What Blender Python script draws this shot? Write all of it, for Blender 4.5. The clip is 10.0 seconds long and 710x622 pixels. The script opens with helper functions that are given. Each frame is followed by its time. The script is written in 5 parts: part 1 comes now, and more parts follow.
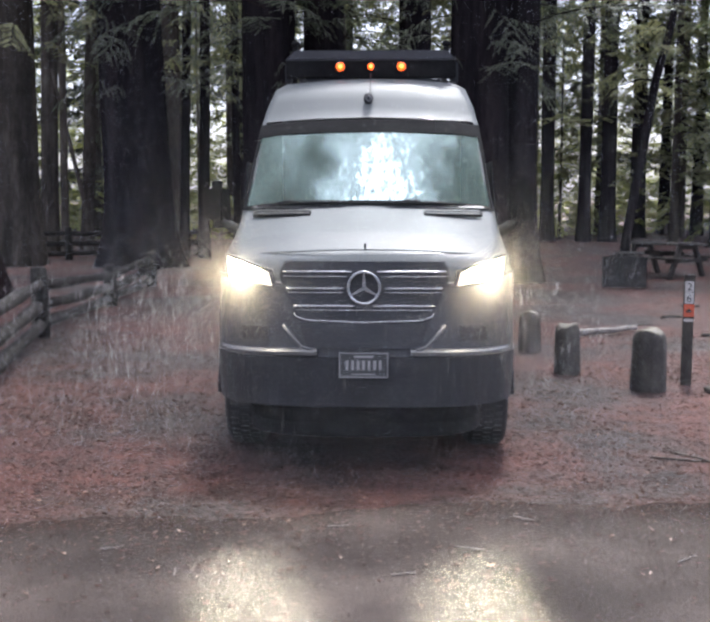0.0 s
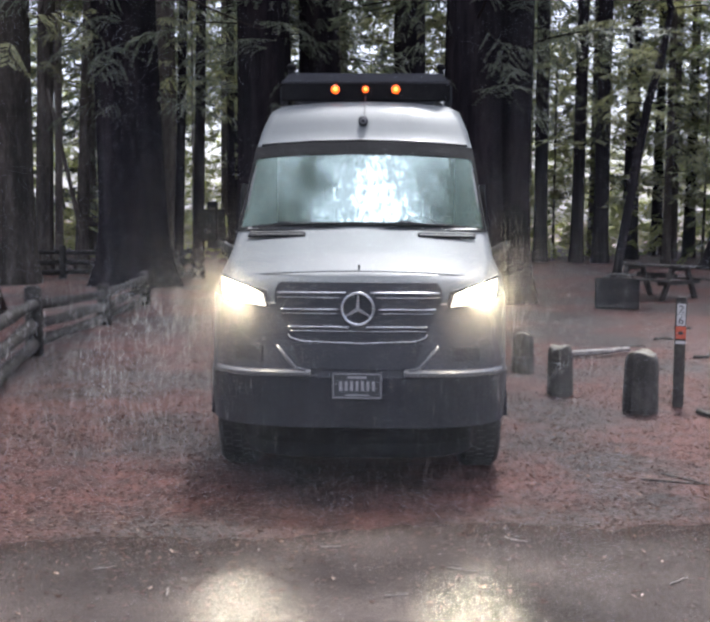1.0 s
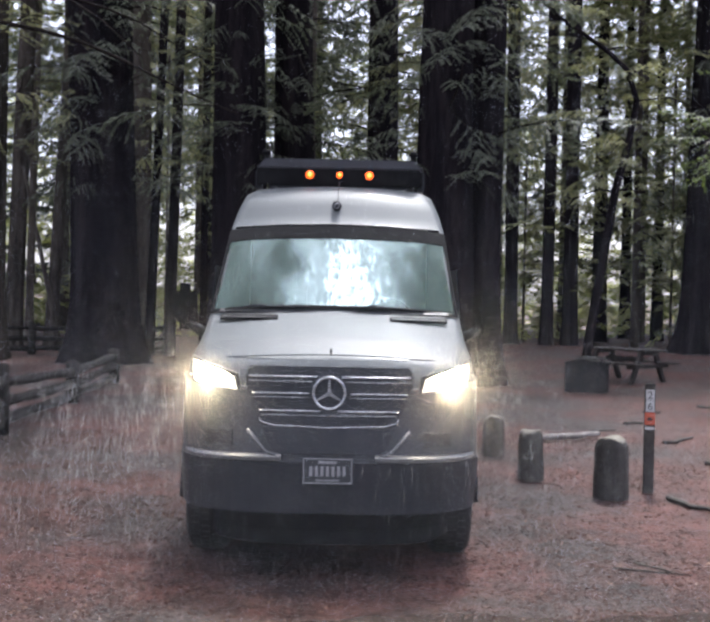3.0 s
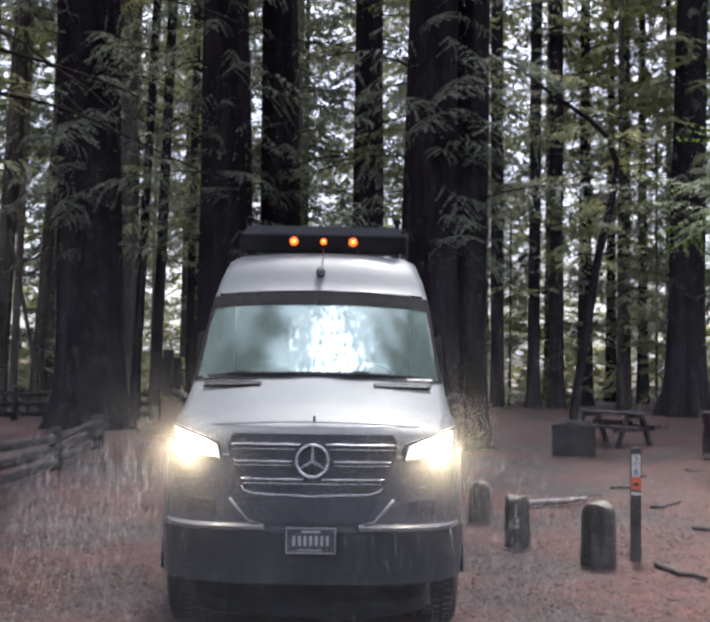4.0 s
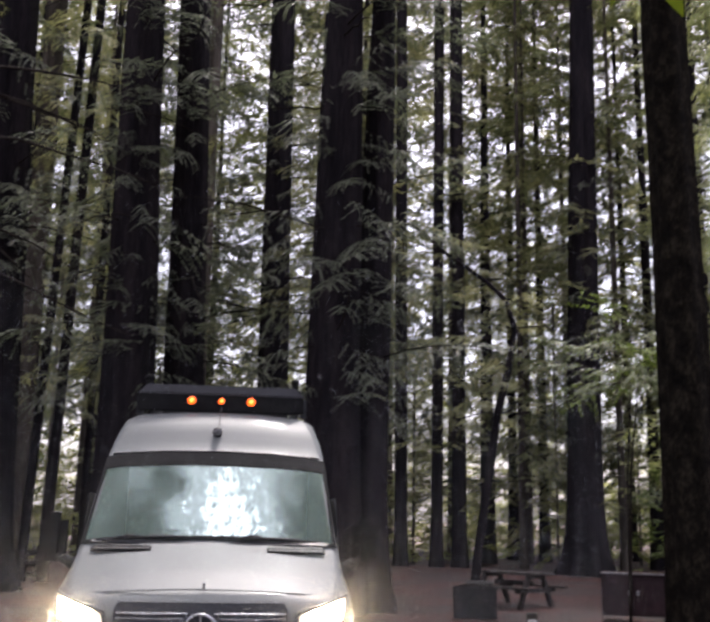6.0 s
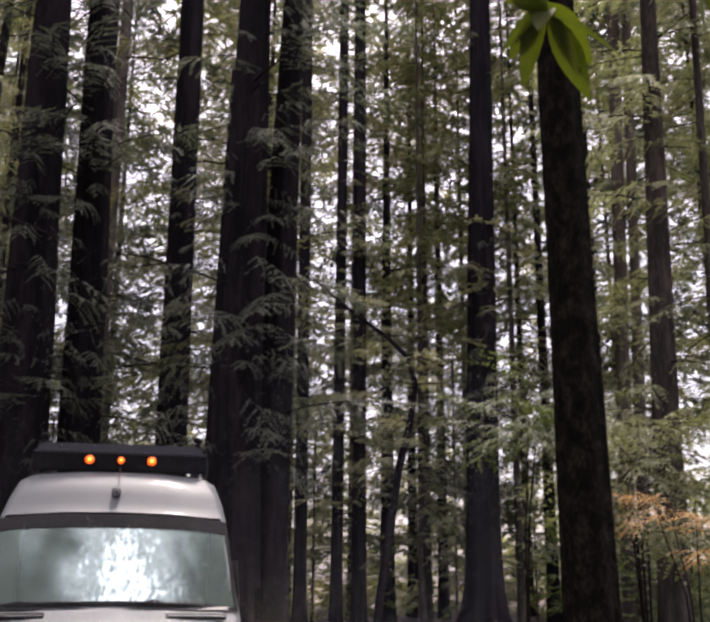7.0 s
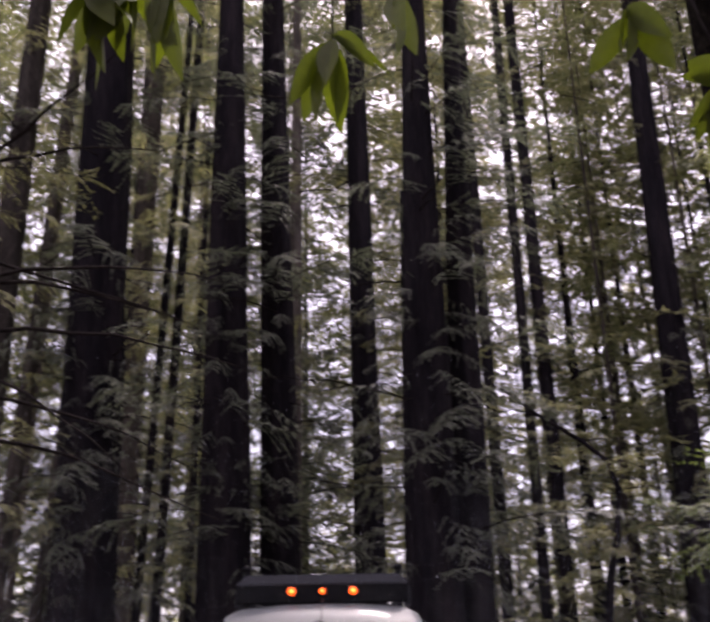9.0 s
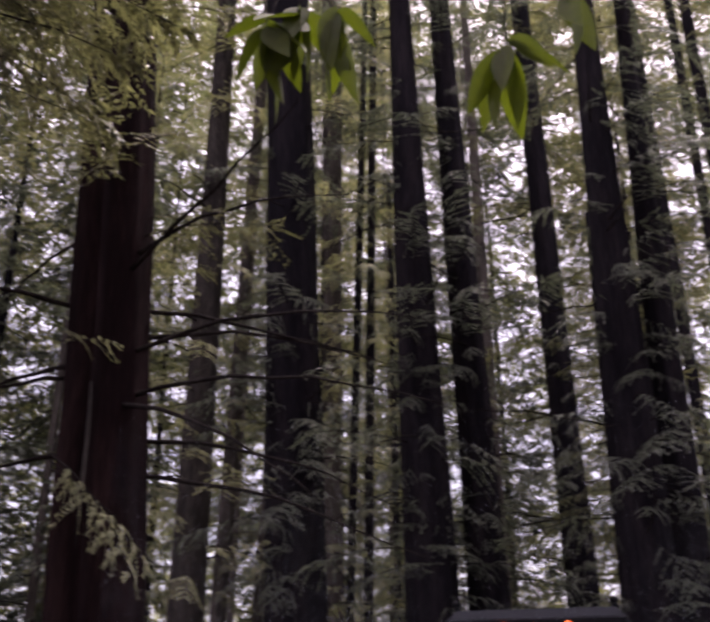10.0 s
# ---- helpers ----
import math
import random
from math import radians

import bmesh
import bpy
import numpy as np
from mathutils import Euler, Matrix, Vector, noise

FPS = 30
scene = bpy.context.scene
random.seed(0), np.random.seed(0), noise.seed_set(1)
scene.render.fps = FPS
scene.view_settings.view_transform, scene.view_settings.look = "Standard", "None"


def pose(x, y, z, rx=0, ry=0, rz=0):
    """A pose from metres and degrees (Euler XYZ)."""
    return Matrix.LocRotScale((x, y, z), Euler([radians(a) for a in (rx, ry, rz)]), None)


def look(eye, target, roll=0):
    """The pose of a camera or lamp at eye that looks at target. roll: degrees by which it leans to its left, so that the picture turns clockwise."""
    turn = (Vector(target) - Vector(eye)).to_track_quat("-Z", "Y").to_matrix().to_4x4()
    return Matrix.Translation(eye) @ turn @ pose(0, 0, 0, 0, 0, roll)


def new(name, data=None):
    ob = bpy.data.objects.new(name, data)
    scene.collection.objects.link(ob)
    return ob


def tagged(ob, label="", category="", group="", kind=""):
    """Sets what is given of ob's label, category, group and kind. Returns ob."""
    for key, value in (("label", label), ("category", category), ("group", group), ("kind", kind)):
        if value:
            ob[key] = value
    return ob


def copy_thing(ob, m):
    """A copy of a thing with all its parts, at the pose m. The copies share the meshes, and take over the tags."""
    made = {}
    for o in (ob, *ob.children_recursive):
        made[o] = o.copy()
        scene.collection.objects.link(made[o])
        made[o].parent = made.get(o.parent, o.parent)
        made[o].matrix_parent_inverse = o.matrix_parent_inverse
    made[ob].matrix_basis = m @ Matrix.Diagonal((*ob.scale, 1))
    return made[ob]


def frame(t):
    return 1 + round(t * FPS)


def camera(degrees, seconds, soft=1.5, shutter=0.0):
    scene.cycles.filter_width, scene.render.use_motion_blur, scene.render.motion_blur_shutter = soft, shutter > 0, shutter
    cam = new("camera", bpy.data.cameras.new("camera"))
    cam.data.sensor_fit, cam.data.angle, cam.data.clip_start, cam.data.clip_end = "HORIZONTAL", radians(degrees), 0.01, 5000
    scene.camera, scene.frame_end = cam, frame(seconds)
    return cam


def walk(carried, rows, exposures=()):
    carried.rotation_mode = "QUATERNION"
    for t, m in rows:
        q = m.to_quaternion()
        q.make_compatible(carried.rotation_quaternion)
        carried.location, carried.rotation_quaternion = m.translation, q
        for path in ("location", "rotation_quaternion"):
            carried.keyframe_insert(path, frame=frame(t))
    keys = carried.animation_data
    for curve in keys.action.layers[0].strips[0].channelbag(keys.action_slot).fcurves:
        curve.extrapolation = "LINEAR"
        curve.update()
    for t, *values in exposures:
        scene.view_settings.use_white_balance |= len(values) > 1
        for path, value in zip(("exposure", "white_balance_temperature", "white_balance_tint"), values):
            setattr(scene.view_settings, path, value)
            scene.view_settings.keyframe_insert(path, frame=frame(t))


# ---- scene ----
cam = camera(40.45, 10.0, soft=3.0, shutter=0.5)


def aim(t, x, y, z, turn_left, tilt_up, lean):
    """A row of the path: the eye, its heading to the left of +y, its tilt and its lean, in degrees."""
    return t, pose(x, y, z, 0, 0, turn_left) @ pose(0, 0, 0, 90 + tilt_up) @ pose(0, 0, 0, 0, 0, lean)


walk(cam, [
    aim(0, -0.002, 0.002, 1.798, 0.51, -6.59, 0.00),
    aim(0.5, -0.003, -0.016, 1.800, 0.38, -6.08, 0.04),
    aim(1, -0.003, -0.029, 1.809, 0.13, -5.41, 0.32),
    aim(1.5, -0.003, -0.038, 1.818, -0.25, -4.55, 0.62),
    aim(2, -0.005, -0.048, 1.820, -0.68, -3.52, 0.88),
    aim(2.5, -0.011, -0.039, 1.834, -1.14, -2.24, 1.12),
    aim(4, 0.016, -0.047, 1.870, -2.23, 3.05, 0.91),
    aim(4.5, 0.042, -0.075, 1.893, -2.68, 5.28, 0.98),
    aim(5, 0.079, -0.115, 1.913, -3.37, 7.67, 1.15),
    aim(5.2, 0.096, -0.126, 1.915, -3.83, 8.68, 1.18),
    aim(6.5, 0.059, -0.162, 1.951, -10.86, 13.97, 0.96),
    aim(7, 0.039, -0.162, 1.967, -13.64, 15.49, 0.43),
    aim(7.5, 0.033, -0.155, 1.972, -14.60, 17.09, -0.26),
    aim(8, 0.033, -0.146, 1.982, -12.58, 18.92, -0.85),
    aim(8.5, 0.010, -0.109, 2.001, -8.00, 20.69, -1.13),
    aim(9, 0.050, -0.035, 2.032, -2.25, 22.23, -1.14),
    aim(9.5, 0.064, -0.005, 2.032, 3.84, 23.50, -0.86),
    aim(10, 0.039, 0.034, 2.008, 9.93, 24.53, -0.34),
], exposures=((0.0, 1.1, 5700, 15), (5.0, 1.03, 5900, 18), (7.0, 0.80, 6450, 26), (10.0, 0.62, 6350, 36)))

# ---- world and sun ----
world = bpy.data.worlds.new("overcast_sky")
scene.world = world
world.use_nodes = True
wn = world.node_tree
wn.nodes.clear()
sky = wn.nodes.new("ShaderNodeTexSky")
sky.sky_type, sky.sun_disc = "NISHITA", False
sky.sun_elevation, sky.sun_rotation = radians(62), radians(15)
sky.dust_density, sky.air_density = 4.0, 1.0
sky_bg = wn.nodes.new("ShaderNodeBackground")
cloud_bg = wn.nodes.new("ShaderNodeBackground")
wn.links.new(sky.outputs[0], sky_bg.inputs[0])
sky_bg.inputs[1].default_value = 0.08
cloud_bg.inputs[0].default_value = (1.0, 0.95, 0.94, 1)
# an overcast sky: the horizon is far dimmer than the cloud overhead
sky_way = wn.nodes.new("ShaderNodeTexCoord")
sky_xyz = wn.nodes.new("ShaderNodeSeparateXYZ")
wn.links.new(sky_way.outputs["Generated"], sky_xyz.inputs[0])
sky_up = wn.nodes.new("ShaderNodeMath")
sky_up.operation, sky_up.use_clamp = "MAXIMUM", True
wn.links.new(sky_xyz.outputs["Z"], sky_up.inputs[0])
sky_up.inputs[1].default_value = 0.0
sky_curve = wn.nodes.new("ShaderNodeMath")
sky_curve.operation = "POWER"
wn.links.new(sky_up.outputs[0], sky_curve.inputs[0])
sky_curve.inputs[1].default_value = 2.0
sky_gain = wn.nodes.new("ShaderNodeMath")
sky_gain.operation = "MULTIPLY_ADD"
wn.links.new(sky_curve.outputs[0], sky_gain.inputs[0])
sky_gain.inputs[1].default_value, sky_gain.inputs[2].default_value = 1.95, 0.34
wn.links.new(sky_gain.outputs[0], cloud_bg.inputs[1])
sky_sum = wn.nodes.new("ShaderNodeAddShader")
sky_out = wn.nodes.new("ShaderNodeOutputWorld")
wn.links.new(sky_bg.outputs[0], sky_sum.inputs[0])
wn.links.new(cloud_bg.outputs[0], sky_sum.inputs[1])
wn.links.new(sky_sum.outputs[0], sky_out.inputs[0])

sun = new("sun", bpy.data.lights.new("sun", "SUN"))
sun.data.energy, sun.data.angle, sun.data.color = 5.0, radians(8), (1.0, 0.95, 0.82)
sun.matrix_world = look((8, 30, 58), (0, 0, 0))


# ---- materials ----
def shader(name):
    m = bpy.data.materials.new(name)
    m.use_nodes = True
    return m, m.node_tree, m.node_tree.nodes["Principled BSDF"]


def add(tree, kind, **inputs):
    n = tree.nodes.new(kind)
    for key, value in inputs.items():
        n.inputs[key.replace("_", " ")].default_value = value
    return n


def mapped(tree, stretch, space="Object"):
    co = tree.nodes.new("ShaderNodeTexCoord")
    mp = tree.nodes.new("ShaderNodeMapping")
    mp.inputs["Scale"].default_value = stretch
    tree.links.new(co.outputs[space], mp.inputs[0])
    return mp.outputs[0]


def ramp(tree, source, stops):
    r = tree.nodes.new("ShaderNodeValToRGB")
    els = r.color_ramp.elements
    while len(els) < len(stops):
        els.new(0.5)
    for el, (at, c) in zip(els, stops):
        el.position, el.color = at, (*c, 1)
    tree.links.new(source, r.inputs[0])
    return r.outputs[0]


def surface(name, dark, mid, light, rough=0.6, scale=3.0, fine=40.0, bump=0.3, depth=0.01, metal=0.0, stretch=(1, 1, 1), coat=0.0, spec=0.5, vary=0.0):
    """A surface with broad stains and fine grain, in metres."""
    m, tree, bsdf = shader(name)
    at = mapped(tree, stretch)
    broad = add(tree, "ShaderNodeTexNoise", Scale=scale, Detail=6.0, Roughness=0.6)
    grain = add(tree, "ShaderNodeTexNoise", Scale=fine, Detail=5.0, Roughness=0.65)
    tree.links.new(at, broad.inputs["Vector"])
    tree.links.new(at, grain.inputs["Vector"])
    mix = add(tree, "ShaderNodeMix")
    mix.inputs[0].default_value = 0.45
    tree.links.new(broad.outputs[0], mix.inputs[2])
    tree.links.new(grain.outputs[0], mix.inputs[3])
    value = mix.outputs[0]
    if vary:
        info = tree.nodes.new("ShaderNodeObjectInfo")
        shift = add(tree, "ShaderNodeMath")
        shift.operation = "MULTIPLY_ADD"
        tree.links.new(info.outputs["Random"], shift.inputs[0])
        shift.inputs[1].default_value = vary
        tree.links.new(value, shift.inputs[2])
        value = shift.outputs[0]
    colour = ramp(tree, value, [(0.32, dark), (0.5, mid), (0.68, light)])
    tree.links.new(colour, bsdf.inputs["Base Color"])
    r = add(tree, "ShaderNodeMapRange")
    tree.links.new(grain.outputs[0], r.inputs[0])
    r.inputs[3].default_value, r.inputs[4].default_value = max(0.02, rough - 0.12), min(1, rough + 0.12)
    tree.links.new(r.outputs[0], bsdf.inputs["Roughness"])
    b = add(tree, "ShaderNodeBump", Strength=bump, Distance=depth)
    tree.links.new(mix.outputs[0], b.inputs["Height"])
    tree.links.new(b.outputs[0], bsdf.inputs["Normal"])
    bsdf.inputs["Metallic"].default_value = metal
    bsdf.inputs["Coat Weight"].default_value = coat
    bsdf.inputs["Specular IOR Level"].default_value = spec
    return m


def foliage(name, dark, light, through_light, rough=0.5, patches=0.35):
    """Needles and leaves: each clump has its own shade and lets some light through."""
    m, tree, bsdf = shader(name)
    geo = tree.nodes.new("ShaderNodeNewGeometry")
    at = mapped(tree, (1, 1, 1))
    patch = add(tree, "ShaderNodeTexNoise", Scale=patches, Detail=3.0)
    tree.links.new(at, patch.inputs["Vector"])
    mix = add(tree, "ShaderNodeMix")
    mix.inputs[0].default_value = 0.5
    tree.links.new(geo.outputs["Random Per Island"], mix.inputs[2])
    tree.links.new(patch.outputs[0], mix.inputs[3])
    colour = ramp(tree, mix.outputs[0], [(0.25, dark), (0.75, light)])
    tree.links.new(colour, bsdf.inputs["Base Color"])
    bsdf.inputs["Roughness"].default_value = rough
    thin = tree.nodes.new("ShaderNodeBsdfTranslucent")
    hue = add(tree, "ShaderNodeMix")
    hue.data_type, hue.blend_type = "RGBA", "MULTIPLY"
    hue.inputs[0].default_value = 1.0
    tree.links.new(colour, hue.inputs[6])
    hue.inputs[7].default_value = (*through_light, 1)
    tree.links.new(hue.outputs[2], thin.inputs[0])
    both = add(tree, "ShaderNodeMixShader")
    both.inputs[0].default_value = 0.5
    tree.links.new(bsdf.outputs[0], both.inputs[1])
    tree.links.new(thin.outputs[0], both.inputs[2])
    tree.links.new(both.outputs[0], tree.nodes["Material Output"].inputs[0])
    return m


def glowing(name, colour, strength, base=(0.8, 0.8, 0.8)):
    m, tree, bsdf = shader(name)
    bsdf.inputs["Base Color"].default_value = (*base, 1)
    bsdf.inputs["Emission Color"].default_value = (*colour, 1)
    bsdf.inputs["Emission Strength"].default_value = strength
    bsdf.inputs["Roughness"].default_value = 0.1
    return m


def wet_asphalt():
    m, tree, bsdf = shader("wet_asphalt")
    at = mapped(tree, (1, 1, 1))
    broad = add(tree, "ShaderNodeTexNoise", Scale=0.9, Detail=5.0)
    stones = add(tree, "ShaderNodeTexVoronoi", Scale=85.0)
    grit = add(tree, "ShaderNodeTexNoise", Scale=160.0, Detail=3.0)
    for n in (broad, stones, grit):
        tree.links.new(at, n.inputs["Vector"])
    mix = add(tree, "ShaderNodeMix")
    mix.inputs[0].default_value = 0.4
    tree.links.new(broad.outputs[0], mix.inputs[2])
    tree.links.new(grit.outputs[0], mix.inputs[3])
    tree.links.new(ramp(tree, mix.outputs[0], [(0.35, (0.019, 0.016, 0.0155)), (0.5, (0.036, 0.0295, 0.0275)), (0.66, (0.072, 0.057, 0.051))]), bsdf.inputs["Base Color"])
    wet = add(tree, "ShaderNodeMapRange")
    tree.links.new(broad.outputs[0], wet.inputs[0])
    wet.inputs[1].default_value, wet.inputs[2].default_value = 0.35, 0.65
    wet.inputs[3].default_value, wet.inputs[4].default_value = 0.15, 0.27
    tree.links.new(wet.outputs[0], bsdf.inputs["Roughness"])
    height = add(tree, "ShaderNodeMath")
    height.operation = "MULTIPLY_ADD"
    tree.links.new(grit.outputs[0], height.inputs[0])
    height.inputs[1].default_value = 0.35
    tree.links.new(stones.outputs["Distance"], height.inputs[2])
    b = add(tree, "ShaderNodeBump", Strength=0.6, Distance=0.003)
    tree.links.new(height.outputs[0], b.inputs["Height"])
    tree.links.new(b.outputs[0], bsdf.inputs["Normal"])
    return m


def forest_floor():
    """Damp red-brown needle litter with patches of bare grey-brown grit."""
    m, tree, bsdf = shader("needle_litter")
    at = mapped(tree, (1, 1, 1))
    drift = add(tree, "ShaderNodeTexNoise", Scale=0.42, Detail=7.0, Roughness=0.62)
    bits = add(tree, "ShaderNodeTexNoise", Scale=26.0, Detail=8.0, Roughness=0.7)
    flecks = add(tree, "ShaderNodeTexVoronoi", Scale=38.0)
    for n in (drift, bits, flecks):
        tree.links.new(at, n.inputs["Vector"])
    litter = ramp(tree, bits.outputs[0], [(0.34, (0.014, 0.0075, 0.0065)), (0.5, (0.07, 0.026, 0.021)), (0.66, (0.13, 0.062, 0.051))])
    grit = ramp(tree, bits.outputs[0], [(0.34, (0.0104, 0.00832, 0.0088)), (0.5, (0.0344, 0.0264, 0.0256)), (0.68, (0.084, 0.0672, 0.0632))])
    mix = add(tree, "ShaderNodeMix")
    mix.data_type = "RGBA"
    cover = add(tree, "ShaderNodeMapRange")
    tree.links.new(drift.outputs[0], cover.inputs[0])
    cover.inputs[1].default_value, cover.inputs[2].default_value = 0.42, 0.55
    tree.links.new(cover.outputs[0], mix.inputs[0])
    tree.links.new(grit, mix.inputs[6])
    tree.links.new(litter, mix.inputs[7])
    bsdf.inputs["Roughness"].default_value = 0.6
    bsdf.inputs["Specular IOR Level"].default_value = 0.22
    clods = add(tree, "ShaderNodeTexNoise", Scale=3.2, Detail=6.0, Roughness=0.68)
    tree.links.new(at, clods.inputs["Vector"])
    tone = add(tree, "ShaderNodeMix")
    tone.data_type, tone.blend_type = "RGBA", "MULTIPLY"
    tone.inputs[0].default_value = 1.0
    tree.links.new(mix.outputs[2], tone.inputs[6])
    tree.links.new(ramp(tree, clods.outputs[0], [(0.35, (0.45, 0.45, 0.47)), (0.5, (0.86, 0.84, 0.83)), (0.65, (1.25, 1.18, 1.14))]), tone.inputs[7])
    tree.links.new(tone.outputs[2], bsdf.inputs["Base Color"])
    height = add(tree, "ShaderNodeMath")
    height.operation = "ADD"
    tree.links.new(bits.outputs[0], height.inputs[0])
    tree.links.new(flecks.outputs["Distance"], height.inputs[1])
    b = add(tree, "ShaderNodeBump", Strength=0.9, Distance=0.03)
    tree.links.new(height.outputs[0], b.inputs["Height"])
    tree.links.new(b.outputs[0], bsdf.inputs["Normal"])
    return m


def windscreen_glass():
    """Coated glass running with rain: a tinted clear pane under a strong gloss."""
    m, tree, bsdf = shader("wet_windscreen_glass")
    tree.nodes.remove(bsdf)
    clear = add(tree, "ShaderNodeBsdfTransparent")
    clear.inputs[0].default_value = (0.42, 0.56, 0.55, 1)
    gloss = add(tree, "ShaderNodeBsdfGlossy")
    gloss.inputs["Color"].default_value = (0.8, 1.0, 0.97, 1)
    gloss.inputs["Roughness"].default_value = 0.05
    runs = add(tree, "ShaderNodeTexNoise", Scale=3.0, Detail=10.0, Roughness=0.82)
    tree.links.new(mapped(tree, (8.5, 3.2, 3.2)), runs.inputs["Vector"])
    b = add(tree, "ShaderNodeBump", Strength=0.07, Distance=0.003)
    tree.links.new(runs.outputs[0], b.inputs["Height"])
    tree.links.new(b.outputs[0], gloss.inputs["Normal"])
    f = add(tree, "ShaderNodeFresnel", IOR=1.85)
    # reflected sky shaped in as wet mirror: middle, wider towards the foot, one edge
    where_at = tree.nodes.new("ShaderNodeTexCoord")
    xyz = tree.nodes.new("ShaderNodeSeparateXYZ")
    tree.links.new(where_at.outputs["Object"], xyz.inputs[0])
    ragged = add(tree, "ShaderNodeTexNoise", Scale=5.0, Detail=5.0, Roughness=0.7)
    tree.links.new(mapped(tree, (2.0, 0.6, 0.6)), ragged.inputs["Vector"])

    def reflection_reach(centre, widen, foot):
        off = add(tree, "ShaderNodeMath")
        off.operation, off.inputs[1].default_value = "SUBTRACT", centre
        tree.links.new(xyz.outputs["X"], off.inputs[0])
        away = add(tree, "ShaderNodeMath")
        away.operation = "ABSOLUTE"
        tree.links.new(off.outputs[0], away.inputs[0])
        up = add(tree, "ShaderNodeMath")
        up.operation, up.inputs[1].default_value, up.inputs[2].default_value = "MULTIPLY_ADD", widen, -widen * 1.72 + foot
        tree.links.new(xyz.outputs["Z"], up.inputs[0])
        total = add(tree, "ShaderNodeMath")
        total.operation = "ADD"
        tree.links.new(away.outputs[0], total.inputs[0])
        tree.links.new(up.outputs[0], total.inputs[1])
        return total.outputs[0]
    nearest = add(tree, "ShaderNodeMath")
    nearest.operation = "MINIMUM"
    tree.links.new(reflection_reach(0.1, 0.42, 0.0), nearest.inputs[0])
    tree.links.new(reflection_reach(0.92, 0.18, 0.17), nearest.inputs[1])
    reach = add(tree, "ShaderNodeMath")
    reach.operation = "SUBTRACT"
    tree.links.new(nearest.outputs[0], reach.inputs[0])
    tree.links.new(ragged.outputs[0], reach.inputs[1])
    where = add(tree, "ShaderNodeMapRange")
    tree.links.new(reach.outputs[0], where.inputs[0])
    where.inputs[1].default_value, where.inputs[2].default_value, where.inputs[3].default_value, where.inputs[4].default_value = -0.42, 0.14, -0.52, -1.0
    thick = add(tree, "ShaderNodeMath")
    thick.operation, thick.inputs[1].default_value = "MULTIPLY_ADD", 2.4
    tree.links.new(runs.outputs[0], thick.inputs[0])
    tree.links.new(where.outputs[0], thick.inputs[2])
    film = add(tree, "ShaderNodeMapRange")
    tree.links.new(thick.outputs[0], film.inputs[0])
    film.inputs[1].default_value, film.inputs[2].default_value, film.inputs[4].default_value = 0.46, 0.8, 0.32
    mirror_share = add(tree, "ShaderNodeMath")
    mirror_share.operation = "ADD"
    tree.links.new(film.outputs[0], mirror_share.inputs[0])
    tree.links.new(f.outputs[0], mirror_share.inputs[1])
    mirror_share.use_clamp = True
    both = add(tree, "ShaderNodeMixShader")
    tree.links.new(mirror_share.outputs[0], both.inputs[0])
    # the film of water scatters a share of the light
    milk = add(tree, "ShaderNodeBsdfDiffuse")
    milk.inputs[0].default_value = (0.45, 0.62, 0.58, 1)
    haze_share = add(tree, "ShaderNodeMapRange")
    tree.links.new(runs.outputs[0], haze_share.inputs[0])
    haze_share.inputs[1].default_value, haze_share.inputs[2].default_value, haze_share.inputs[3].default_value, haze_share.inputs[4].default_value = 0.35, 0.65, 0.05, 0.17
    pane = add(tree, "ShaderNodeMixShader")
    tree.links.new(haze_share.outputs[0], pane.inputs[0])
    tree.links.new(clear.outputs[0], pane.inputs[1])
    tree.links.new(milk.outputs[0], pane.inputs[2])
    tree.links.new(pane.outputs[0], both.inputs[1])
    tree.links.new(gloss.outputs[0], both.inputs[2])
    tree.links.new(both.outputs[0], tree.nodes["Material Output"].inputs[0])
    return m


def lamp_lens(name, centre, near, edge):
    """A lit lens, brightest before its bulb. centre: the bulb's x to either side, and its z."""
    m = glowing(name, (1.0, 0.83, 0.46), near)
    tree = m.node_tree
    co = tree.nodes.new("ShaderNodeTexCoord")
    fold = add(tree, "ShaderNodeVectorMath")
    fold.operation = "ABSOLUTE"
    tree.links.new(co.outputs["Object"], fold.inputs[0])
    level = add(tree, "ShaderNodeVectorMath")
    level.operation = "MULTIPLY"
    level.inputs[1].default_value = (1, 0, 1.4)
    tree.links.new(fold.outputs[0], level.inputs[0])
    away = add(tree, "ShaderNodeVectorMath")
    away.operation = "DISTANCE"
    tree.links.new(level.outputs[0], away.inputs[0])
    away.inputs[1].default_value = (centre[0], 0, centre[1] * 1.4)
    power = add(tree, "ShaderNodeMapRange")
    power.interpolation_type = "SMOOTHERSTEP"
    tree.links.new(away.outputs["Value"], power.inputs[0])
    power.inputs[1].default_value, power.inputs[2].default_value, power.inputs[3].default_value, power.inputs[4].default_value = 0.02, 0.165, near, edge
    tree.links.new(power.outputs[0], tree.nodes["Principled BSDF"].inputs["Emission Strength"])
    return m


